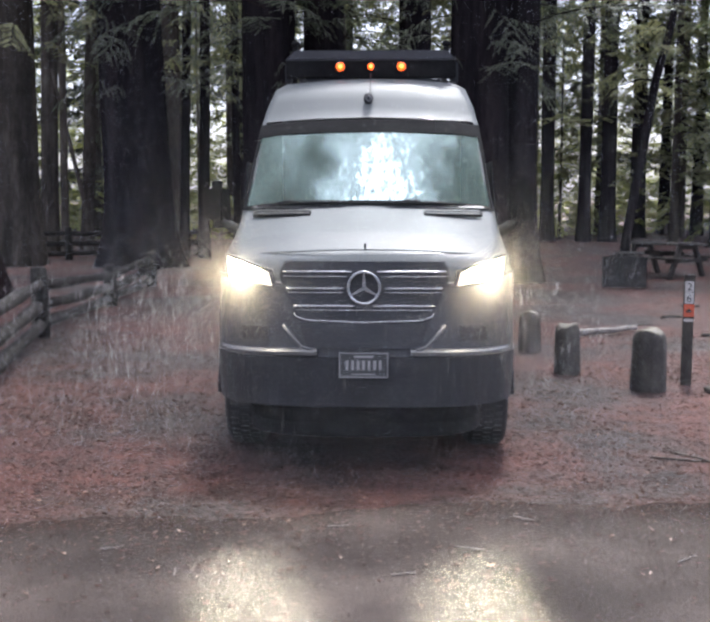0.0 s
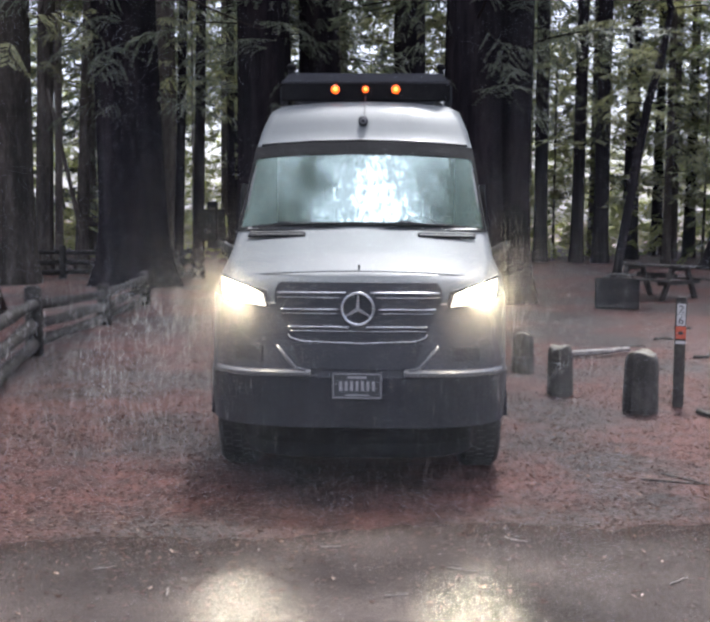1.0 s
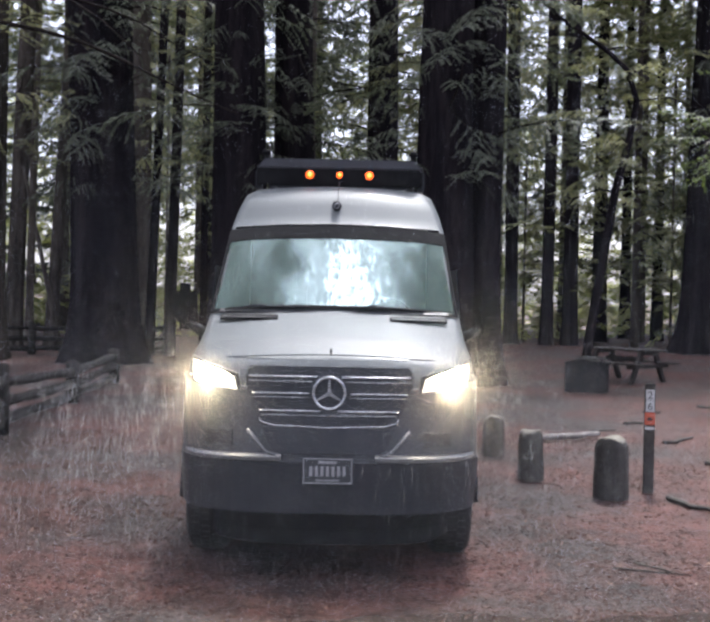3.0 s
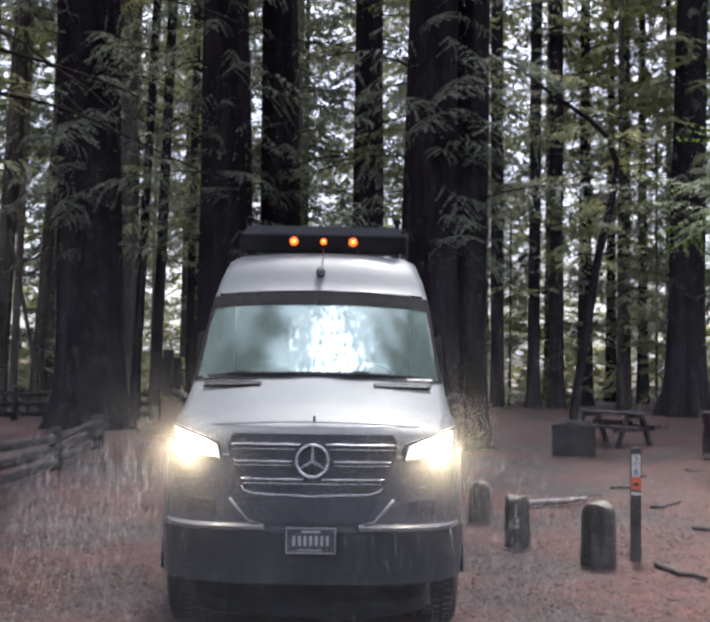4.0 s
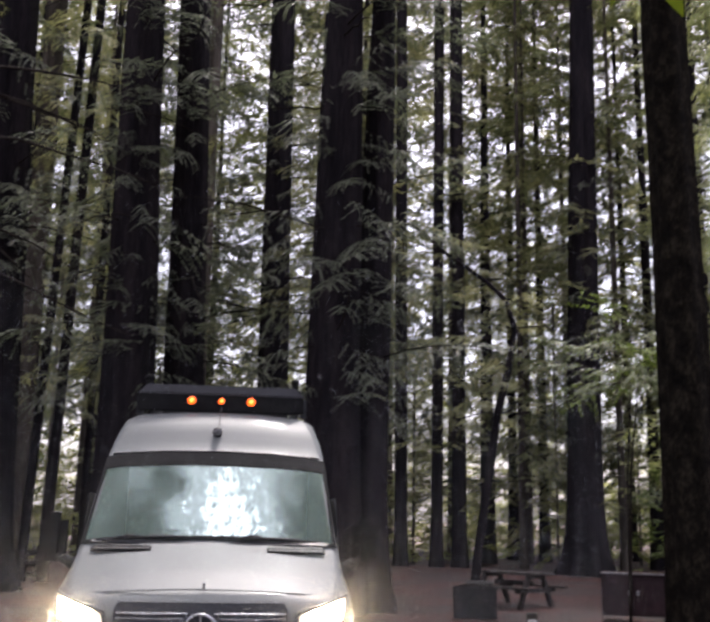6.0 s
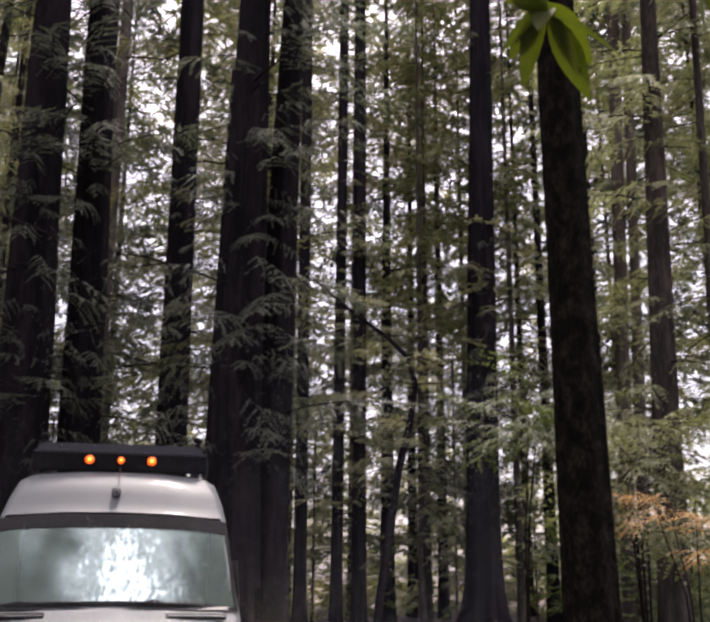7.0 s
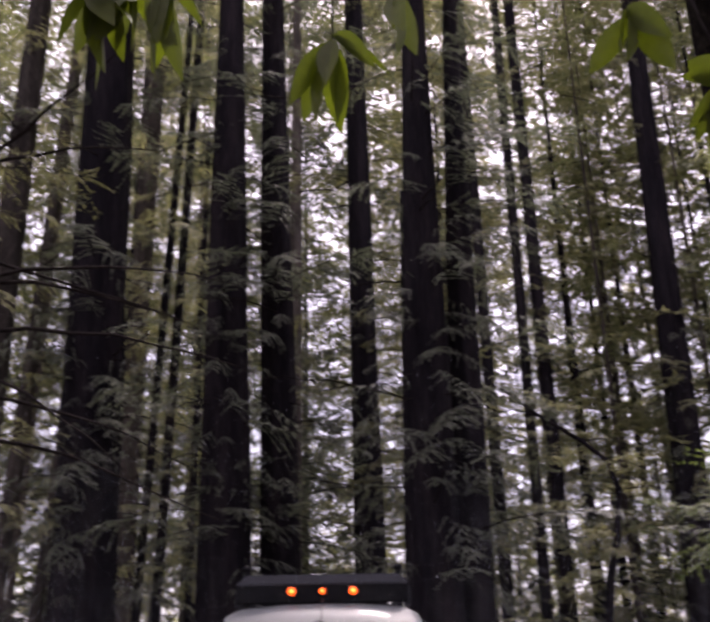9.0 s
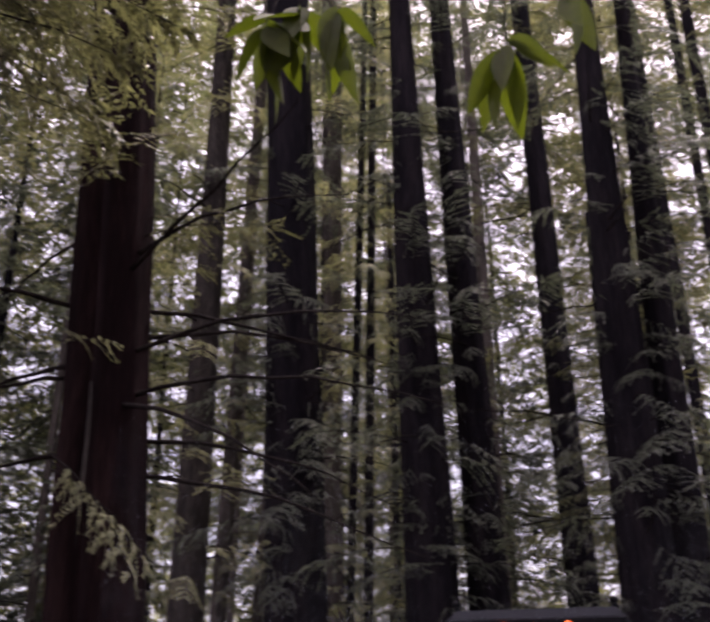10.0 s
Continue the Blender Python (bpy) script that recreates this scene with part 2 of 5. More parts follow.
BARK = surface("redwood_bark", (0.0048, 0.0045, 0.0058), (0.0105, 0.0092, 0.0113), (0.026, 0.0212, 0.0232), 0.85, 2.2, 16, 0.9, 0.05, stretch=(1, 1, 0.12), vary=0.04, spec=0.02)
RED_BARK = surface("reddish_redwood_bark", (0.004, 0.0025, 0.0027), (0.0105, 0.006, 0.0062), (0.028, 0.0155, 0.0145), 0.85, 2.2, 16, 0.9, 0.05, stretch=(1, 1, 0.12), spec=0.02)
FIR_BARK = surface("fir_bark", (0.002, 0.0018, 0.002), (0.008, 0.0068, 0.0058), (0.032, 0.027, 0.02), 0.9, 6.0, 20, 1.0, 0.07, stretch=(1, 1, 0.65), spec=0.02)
PALE_BARK = surface("grey_bark", (0.012, 0.011, 0.010), (0.032, 0.028, 0.025), (0.08, 0.07, 0.06), 0.85, 3.0, 18, 0.7, 0.02, stretch=(1, 1, 0.2), vary=0.14, spec=0.02)
LIMB = surface("dead_limb", (0.006, 0.0055, 0.005), (0.016, 0.013, 0.012), (0.035, 0.03, 0.026), 0.85, 4.0, 30, 0.4, 0.01, spec=0.02)
# Needles in several tones: shade and sunlight are put into the colours.
NEEDLE = foliage("redwood_needles", (0.045, 0.049, 0.0257), (0.18, 0.182, 0.0952), (1.1, 1.12, 0.75))
NEEDLE_SHADE = foliage("shade_toned_needles", (0.034, 0.04, 0.028), (0.13, 0.146, 0.1), (1.0, 1.04, 0.88))
# Distant leaves: haze and sun are put into a paler colour.
FAR_LEAVES = foliage("haze_paled_foliage", (0.15, 0.165, 0.075), (0.39, 0.41, 0.185), (1.2, 1.22, 0.7))
NEEDLE_LIT = foliage("sun_toned_needles", (0.11, 0.12, 0.064), (0.31, 0.32, 0.1716), (1.15, 1.12, 0.8))
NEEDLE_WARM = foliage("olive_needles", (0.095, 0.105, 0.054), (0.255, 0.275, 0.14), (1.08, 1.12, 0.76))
LEAF = foliage("bay_leaves", (0.026, 0.034, 0.006), (0.085, 0.1, 0.016), (1.3, 1.5, 0.3), 0.75, 14.0)
SHRUB = foliage("green_shrub_leaves", (0.034, 0.046, 0.02), (0.115, 0.14, 0.056), (1.1, 1.25, 0.5))
AUTUMN = foliage("autumn_leaves", (0.27, 0.18, 0.095), (0.58, 0.44, 0.25), (1.2, 1.0, 0.6))
ASPHALT, FLOOR = wet_asphalt(), forest_floor()
LITTER = foliage("fallen_needles", (0.022, 0.0145, 0.0125), (0.095, 0.061, 0.051), (1, 0.8, 0.7), 0.5, 1.2)
LITTER_PALE = foliage("pale_flakes", (0.08, 0.05, 0.04), (0.34, 0.25, 0.2), (1, 0.9, 0.8), 0.45, 1.2)
WOOD = surface("weathered_wood", (0.012, 0.011, 0.011), (0.03, 0.027, 0.026), (0.065, 0.059, 0.056), 0.7, 3.0, 45, 0.5, 0.006, vary=0.05, spec=0.1)
MOSSY = surface("mossy_wood", (0.013, 0.012, 0.011), (0.033, 0.030, 0.027), (0.08, 0.074, 0.064), 0.75, 4.0, 35, 0.6, 0.01, vary=0.05, spec=0.2)
PALE_LOG = surface("pale_peeling_log", (0.04, 0.035, 0.032), (0.13, 0.115, 0.105), (0.3, 0.27, 0.25), 0.7, 9.0, 40, 0.5, 0.01)
# Fence wood: wet, and darkened in colour for the shade it stands in.
OLD_RAIL = surface("shaded_wet_rail", (0.007, 0.0066, 0.0066), (0.017, 0.0155, 0.015), (0.042, 0.039, 0.036), 0.75, 4.0, 35, 0.6, 0.01, vary=0.05, spec=0.15)
CUT = surface("cut_log_end", (0.04, 0.036, 0.027), (0.085, 0.076, 0.055), (0.15, 0.135, 0.10), 0.7, 5.0, 40, 0.4, 0.005)
STEEL = surface("weathered_steel", (0.009, 0.009, 0.010), (0.018, 0.017, 0.018), (0.04, 0.036, 0.035), 0.7, 2.5, 30, 0.25, 0.004, metal=0.0, spec=0.1)
LOCKER = surface("brown_locker_paint", (0.012, 0.007, 0.009), (0.02, 0.011, 0.013), (0.038, 0.022, 0.024), 0.65, 2.0, 30, 0.15, 0.003, spec=0.1)
EDGE = surface("bare_metal_edge", (0.12, 0.12, 0.13), (0.22, 0.22, 0.23), (0.35, 0.35, 0.36), 0.4, 6.0, 40, 0.1, 0.002, metal=0.8)
PAINT = surface("light_grey_car_paint", (0.086, 0.094, 0.097), (0.092, 0.1, 0.103), (0.098, 0.106, 0.109), 0.5, 0.8, 200, 0.0, 0.001, coat=0.06, spec=0.22)
PLASTIC = surface("black_plastic", (0.011, 0.012, 0.015), (0.018, 0.019, 0.023), (0.03, 0.031, 0.036), 0.5, 3.0, 90, 0.15, 0.001, spec=0.25)
PLASTIC_GREY = surface("dark_grey_plastic", (0.022, 0.023, 0.027), (0.033, 0.034, 0.04), (0.048, 0.049, 0.057), 0.45, 3.0, 90, 0.12, 0.001, spec=0.3)
DARK = surface("dark_underside", (0.006, 0.006, 0.007), (0.010, 0.010, 0.011), (0.017, 0.017, 0.017), 0.8, 3.0, 30, 0.2, 0.003, spec=0.05)
CHROME = surface("chrome", (0.27, 0.28, 0.3), (0.32, 0.33, 0.35), (0.4, 0.41, 0.42), 0.24, 4.0, 60, 0.02, 0.001, metal=1.0)
BUMPER_STEP = surface("grey_bumper_step", (0.06, 0.062, 0.067), (0.08, 0.082, 0.087), (0.11, 0.112, 0.117), 0.35, 3.0, 60, 0.05, 0.001, coat=0.2)
RUBBER = surface("tyre_rubber", (0.008, 0.008, 0.008), (0.015, 0.015, 0.015), (0.03, 0.029, 0.028), 0.75, 5.0, 60, 0.3, 0.003)
FABRIC = surface("seat_fabric", (0.02, 0.022, 0.024), (0.04, 0.042, 0.045), (0.06, 0.062, 0.066), 0.9, 8.0, 120, 0.2, 0.002)
SCREEN = windscreen_glass()
HEADLAMP = lamp_lens("headlamp_glow", (0.80, 1.345), 60.0, 0.5)
AMBER = glowing("amber_glow", (1.0, 0.11, 0.006), 1.5, (0.4, 0.06, 0.01))
AMBER_CORE = glowing("amber_core_glow", (1.0, 0.26, 0.03), 3.4, (0.4, 0.1, 0.01))
WHITE_PAINT = surface("white_sign_paint", (0.34, 0.335, 0.33), (0.42, 0.415, 0.41), (0.5, 0.49, 0.48), 0.5, 6.0, 50, 0.05, 0.001)
BLACK_PAINT = surface("black_sign_paint", (0.01, 0.01, 0.01), (0.015, 0.015, 0.015), (0.025, 0.025, 0.025), 0.5, 6.0, 50, 0.05, 0.001)
RED_PAINT = surface("red_sign_paint", (0.35, 0.06, 0.03), (0.45, 0.085, 0.04), (0.55, 0.12, 0.06), 0.5, 6.0, 50, 0.05, 0.001)
PLATE_FACE = surface("dark_plate_face", (0.02, 0.021, 0.024), (0.028, 0.03, 0.034), (0.04, 0.042, 0.046), 0.4, 6.0, 50, 0.05, 0.001)
PLATE_MARK = surface("pale_plate_marks", (0.17, 0.17, 0.18), (0.21, 0.21, 0.22), (0.26, 0.26, 0.27), 0.4, 6.0, 50, 0.05, 0.001)


def rain_water(name, share, tint=(0.9, 0.9, 0.92)):
    """Drops too fine to be drawn singly: they scatter a small share of the light both ways."""
    m, tree, bsdf = shader(name)
    bsdf.inputs["Base Color"].default_value = (*tint, 1)
    bsdf.inputs["Roughness"].default_value = 0.4
    thin = tree.nodes.new("ShaderNodeBsdfTranslucent")
    thin.inputs[0].default_value = (*tint, 1)
    scatter_ = add(tree, "ShaderNodeMixShader")
    scatter_.inputs[0].default_value = 0.5
    tree.links.new(bsdf.outputs[0], scatter_.inputs[1])
    tree.links.new(thin.outputs[0], scatter_.inputs[2])
    clear = add(tree, "ShaderNodeBsdfTransparent")
    both = add(tree, "ShaderNodeMixShader")
    both.inputs[0].default_value = share
    tree.links.new(clear.outputs[0], both.inputs[1])
    tree.links.new(scatter_.outputs[0], both.inputs[2])
    tree.links.new(both.outputs[0], tree.nodes["Material Output"].inputs[0])
    return m


# SHOWER is whiter than RAIN: lamplight on the streaks is put into its share.
SHOWER, RAIN, MIST, LAMP_HALO = rain_water("whitened_rain_water", 0.5), rain_water("rain_water", 0.06), rain_water("rain_mist", 0.9, (0.8, 0.86, 1.0)), rain_water("lamp_mist", 0.7, (1.0, 0.92, 0.78))


# ---- building helpers ----
def thing(name, m, label, category, group="", kind=""):
    ob = new(name)
    ob.matrix_world = m
    return tagged(ob, label, category, group, kind)


def arrays(name, verts, faces, material, parent=None, label="", smooth=False):
    me = bpy.data.meshes.new(name)
    me.from_pydata([tuple(v) for v in verts], [], [tuple(f) for f in faces])
    me.materials.append(material)
    if smooth:
        me.polygons.foreach_set("use_smooth", [True] * len(me.polygons))
    me.update()
    ob = new(name, me)
    ob.parent = parent
    return tagged(ob, label)


def part(name, bm, material, parent=None, label="", smooth=False):
    bmesh.ops.recalc_face_normals(bm, faces=bm.faces)
    me = bpy.data.meshes.new(name)
    bm.to_mesh(me)
    bm.free()
    me.materials.append(material)
    if smooth:
        me.polygons.foreach_set("use_smooth", [True] * len(me.polygons))
    ob = new(name, me)
    ob.parent = parent
    return tagged(ob, label)


def block(size, at=(0, 0, 0), bevel=0.01, turn=(0, 0, 0), bm=None):
    """A bevelled board or box."""
    bm = bm or bmesh.new()
    m = pose(*at, *turn) @ Matrix.Diagonal((*size, 1))
    made = bmesh.ops.create_cube(bm, size=1, matrix=m)
    if bevel:
        edges = list({e for v in made["verts"] for e in v.link_edges})
        bmesh.ops.bevel(bm, geom=edges, offset=min(bevel, 0.45 * min(size)), segments=2, affect="EDGES")
    return bm


def tube(points, radii, sides=8, bm=None, close=True):
    """A round bar along points, with a radius at each."""
    bm = bm or bmesh.new()
    rings = []
    pts = [Vector(p) for p in points]
    for i, p in enumerate(pts):
        ahead = (pts[min(i + 1, len(pts) - 1)] - pts[max(i - 1, 0)]).normalized()
        side = ahead.cross(Vector((0, 0, 1)) if abs(ahead.z) < 0.9 else Vector((1, 0, 0))).normalized()
        up = side.cross(ahead)
        r = radii[i] if hasattr(radii, "__len__") else radii
        rings.append([bm.verts.new(p + r * (math.cos(a) * side + math.sin(a) * up)) for a in [2 * math.pi * k / sides for k in range(sides)]])
    for a, b in zip(rings, rings[1:]):
        for k in range(sides):
            bm.faces.new((a[k], a[(k + 1) % sides], b[(k + 1) % sides], b[k]))
    if close:
        bm.faces.new(rings[0][::-1])
        bm.faces.new(rings[-1])
    return bm


def lathe(profile, sides=32, axis="z", at=(0, 0, 0), bm=None, caps=False):
    """A turned shape from (radius, height) pairs."""
    bm = bm or bmesh.new()
    m = Matrix.Translation(at) @ {"z": Matrix(), "x": pose(0, 0, 0, 0, 90, 0), "y": pose(0, 0, 0, -90, 0, 0)}[axis]
    rings = [[bm.verts.new(m @ Vector((r * math.cos(a), r * math.sin(a), h))) for a in [2 * math.pi * k / sides for k in range(sides)]] for r, h in profile]
    for a, b in zip(rings, rings[1:]):
        for k in range(sides):
            bm.faces.new((a[k], a[(k + 1) % sides], b[(k + 1) % sides], b[k]))
    if caps:
        bm.faces.new(rings[0][::-1])
        bm.faces.new(rings[-1])
    return bm


def slab(outline, depth, m=Matrix(), bevel=0.0, bm=None):
    """A flat shape in x and z, given thickness along +y."""
    bm = bm or bmesh.new()
    front = [bm.verts.new(m @ Vector((x, 0, z))) for x, z in outline]
    back = [bm.verts.new(m @ Vector((x, depth, z))) for x, z in outline]
    n = len(outline)
    bm.faces.new(front)
    bm.faces.new(back[::-1])
    for k in range(n):
        bm.faces.new((front[k], back[k], back[(k + 1) % n], front[(k + 1) % n]))
    if bevel:
        bmesh.ops.bevel(bm, geom=list(bm.edges), offset=bevel, segments=2, affect="EDGES")
    return bm


# ---- ground and road ----
def rolling(x, y):
    """Gentle unevenness of the forest floor, flat where the van stands."""
    far = min(1.0, max(0.0, (math.hypot(x, y - 7) - 4.5) / 8))
    return far * (0.10 * noise.noise(Vector((x * 0.16, y * 0.16, 3.0))) + 0.04 * noise.noise(Vector((x * 0.6, y * 0.6, 9.0))))


def ground_sheet():
    def steps(limit):
        inner = [0.4 * k for k in range(0, 76)]
        outer = [30.8, 34, 40, 50, 70, 110, 200, 500, 1500]
        half = inner + outer
        return [-v for v in half[:0:-1]] + half
    xs, ys = steps(0), [v + 10 for v in steps(0)]
    verts = [(x, y, rolling(x, y)) for y in ys for x in xs]
    n = len(xs)
    faces = [(j * n + i, j * n + i + 1, (j + 1) * n + i + 1, (j + 1) * n + i) for j in range(len(ys) - 1) for i in range(n - 1)]
    ob = arrays("ground", verts, faces, FLOOR, smooth=True)
    return tagged(ob, "damp forest floor covered in red-brown needle litter", "ground", kind="structure")


def road_edge(x):
    return 5.45 + 0.11 * x - 0.02 * x * x * (1 if x < 0 else 0.3) + 0.16 * noise.noise(Vector((x * 0.9, 0, 0))) + 0.09 * noise.noise(Vector((x * 3.1, 4, 0))) + 0.05 * noise.noise(Vector((x * 9.0, 8, 0)))


def road_sheet():
    xs = [-40, -25, -15, -10, -7] + [-5 + 0.05 * k for k in range(201)] + [7, 10, 15, 25, 40]
    verts, faces = [], []
    for x in xs:
        e = road_edge(max(-6, min(6, x))) if abs(x) < 6 else road_edge(6 if x > 0 else -6)
        top = 0.022
        for y, z in ((-9.0, -0.1), (-8.9, top), (-2, top + 0.004), (e - 2.2, top), (e - 0.3, 0.014), (e, 0.004), (e + 0.02, -0.06)):
            verts.append((x, y, z))
    for i in range(len(xs) - 1):
        for k in range(6):
            faces.append((i * 7 + k, (i + 1) * 7 + k, (i + 1) * 7 + k + 1, i * 7 + k + 1))
    ob = arrays("road", verts, faces, ASPHALT, smooth=True)
    return tagged(ob, "wet dark asphalt road scattered with needles", "road", kind="structure")


ground_sheet()
road_sheet()


# ---- conifers ----
def tri_mesh(name, verts, tris, material, parent, label=""):
    verts, tris = np.asarray(verts, np.float32), np.asarray(tris, np.int32)
    me = bpy.data.meshes.new(name)
    me.vertices.add(len(verts))
    me.vertices.foreach_set("co", verts.ravel())
    me.loops.add(3 * len(tris))
    me.loops.foreach_set("vertex_index", tris.ravel())
    me.polygons.add(len(tris))
    me.polygons.foreach_set("loop_start", np.arange(0, 3 * len(tris), 3, dtype=np.int32))
    me.update(calc_edges=True)
    me.validate()
    me.materials.append(material)
    ob = new(name, me)
    ob.parent = parent
    return tagged(ob, label)


def unit(v):
    return v / (np.linalg.norm(v) + 1e-9)


def spray(seed, twigs=16, blades=6, size=0.055, wide=0.017, droop=0.17, spread=0.42, hang=0.2):
    """One bough of unit length along +x: its wood, and its flat needle sprays."""
    rng = np.random.default_rng(seed)
    bend = rng.uniform(-0.12, 0.12)

    def axis(s):
        return np.array([s, bend * s * s, 0.14 * s - droop * s * s])

    wood_v, wood_f = [], []
    for i, s in enumerate(np.linspace(0, 1, 5)):
        r = 0.009 * (1 - 0.85 * s)
        for k in range(3):
            a = 2.1 * k
            wood_v.append(axis(s) + (0, r * math.cos(a), r * math.sin(a)))
        if i:
            b = 3 * (i - 1)
            for k in range(3):
                k2 = (k + 1) % 3
                wood_f += [(b + k, b + k2, b + 3 + k2), (b + k, b + 3 + k2, b + 3 + k)]
    leaf_v, leaf_f = [], []

    def blade(p, d, across, length, width):
        b = len(leaf_v)
        leaf_v.extend([p - width * across, p + width * across + 0.2 * length * d, p + length * d])
        leaf_f.append((b, b + 1, b + 2))

    for k in range(twigs):
        if rng.uniform() < 0.12:
            continue
        s = 0.12 + 0.88 * k / (twigs - 1) + rng.uniform(-0.025, 0.025)
        side = 1 if k % 2 else -1
        reach = spread * (2.6 * max(0.0, s * (1 - s)) + 0.22) * rng.uniform(0.45, 1.3)
        out = unit(np.array([rng.uniform(0.4, 0.95), side * rng.uniform(0.45, 1.0), rng.uniform(-0.4, 0.12)]))
        curl, base = rng.uniform(-0.25, 0.25), axis(min(s, 1))
        for j in range(blades):
            t = (j + 0.6) / blades
            p = base + reach * t * out + np.array([curl * reach * t * t, 0, -hang * reach * t * t])
            d0 = unit(out + np.array([curl * t, 0, -2 * hang * t]))
            perp = unit(np.cross(d0, [0, 0, 1]))
            for flip in (-1, 1):
                d = unit(d0 * rng.uniform(0.5, 1.0) + flip * perp * rng.uniform(0.4, 0.9) + np.array([0, 0, rng.uniform(-0.45, 0.05)]))
                across = unit(np.cross(d, np.array([rng.uniform(-0.8, 0.8), rng.uniform(-0.8, 0.8), 1.0])))
                blade(p, d, across, size * rng.uniform(0.6, 1.4) * (1.2 - 0.55 * t), wide * rng.uniform(0.7, 1.3))
        blade(base + reach * out * 0.95 + np.array([curl * reach * 0.9, 0, -hang * reach * 0.9]), out, unit(np.cross(out, [0.1, 0, 1])), size * 1.3, wide)
    return np.array(wood_v), np.array(wood_f), np.array(leaf_v), np.array(leaf_f)


FINE = [spray(s, twigs=25, blades=11, size=0.04, wide=0.0076, droop=0.24, hang=0.35) for s in range(8)]
FEATHERY = [spray(10 + s, twigs=40, blades=16, size=0.03, wide=0.0066, spread=0.42, droop=0.3, hang=0.45) for s in range(4)]
FULL = [spray(20 + s, twigs=20, blades=6, size=0.06, wide=0.02, spread=0.5, droop=0.25, hang=0.3) for s in range(5)]
COARSE = [spray(40 + s, twigs=14, blades=6, size=0.10, wide=0.021, spread=0.5, droop=0.24, hang=0.3) for s in range(6)]


def boughs(rng, templates, count, low, high, reach_low, reach_high, at, radius, fall=(-18, 8), fullness=1.0, facing=None):
    """Wood and needles of many boughs set round a stem. at(z): the stem's axis."""
    wv, wf, lv, lf, nw, nl = [], [], [], [], 0, 0
    for i in range(count):
        f = (i + rng.uniform(0, 1)) / count
        z = low + (high - low) * f**fullness
        turn = rng.uniform(0, 2 * math.pi) if facing is None else radians(rng.uniform(*facing))
        tip = radians(rng.uniform(*fall))
        L = (reach_low + (reach_high - reach_low) * (z - low) / (high - low)) * rng.uniform(0.4, 1.2)
        w_v, w_f, l_v, l_f = templates[rng.integers(len(templates))]
        m = np.array(Euler((rng.uniform(-0.45, 0.45), -tip, turn)).to_matrix()) * L
        x, y = at(z)
        p = np.array([x + 0.8 * radius(z) * math.cos(turn), y + 0.8 * radius(z) * math.sin(turn), z])
        wv.append(w_v @ m.T + p)
        wf.append(w_f + nw)
        lv.append(l_v @ m.T + p)
        lf.append(l_f + nl)
        nw, nl = nw + len(w_v), nl + len(l_v)
    return np.concatenate(wv), np.concatenate(wf), np.concatenate(lv), np.concatenate(lf)


def stem(rng, at, radius, height, sides=40, rings=34, flare=0.0, flutes=7, rough=0.05, split=0.0):
    """A tapered trunk with flutes that run up it and a spreading foot."""
    ph, ph2 = rng.uniform(0, 6.3), rng.uniform(0, 6.3)
    verts, faces = [], []
    zs = [-0.3] + [height * (k / rings) ** 1.5 for k in range(rings + 1)]
    for z in zs:
        x, y = at(z)
        for k in range(sides):
            a = 2 * math.pi * k / sides
            swell = flare * math.exp(-max(z, 0) / 0.9)
            r = radius(max(z, 0)) * (1 + rough * math.sin(flutes * a + ph + 0.15 * z) + 0.6 * rough * math.sin((2 * flutes + 3) * a + ph2 - 0.1 * z))
            r *= 1 + 1.3 * rough * noise.noise(Vector((3 * math.cos(a), 3 * math.sin(a), 0.25 * z + ph)))
            r += swell * radius(0) * (1 + 0.35 * math.sin(flutes * a + ph))
            if split:
                r *= 1 - split * max(0.0, math.cos(a + 1.75)) ** 24
            verts.append((x + r * math.cos(a), y + r * math.sin(a), z))
    for j in range(len(zs) - 1):
        for k in range(sides):
            k2 = (k + 1) % sides
            faces.append((j * sides + k, j * sides + k2, (j + 1) * sides + k2, (j + 1) * sides + k))
    faces.append(tuple((len(zs) - 1) * sides + k for k in range(sides)))
    return verts, faces


def conifer(seed, x, y, radius0, taper, height=34.0, lean=(0.0, 0.0), flare=0.35, crown=(6.0, 3.0, 2.0), count=48, templates=None, bark=None, needles=None,
            label="tall redwood with dark furrowed bark and drooping sprays", name="redwood_tree", split=0.0, sides=40, group="forest trees", facing=None, fall=(-20, 8)):
    """A standing tree. taper: metres of radius lost per metre. crown: where it begins, and the boughs' reach below and above."""
    rng = np.random.default_rng(seed)
    tree = thing(name, pose(x, y, rolling(x, y)), label, "tree", group)

    def at(z):
        return lean[0] * z, lean[1] * z

    def radius(z):
        return max(0.05, radius0 - taper * z)

    v, f = stem(rng, at, radius, height, flare=flare, split=split, sides=sides)
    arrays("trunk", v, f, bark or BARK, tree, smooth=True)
    if count:
        wv, wf, lv, lf = boughs(rng, templates or FINE, count, crown[0], height, crown[1], crown[2], at, radius, fall=fall, facing=facing)
        tagged(tri_mesh("branchwood", wv, wf, LIMB, tree), kind="stuff")
        tri_mesh("crown", lv, lf, needles or NEEDLE, tree)
    return tree


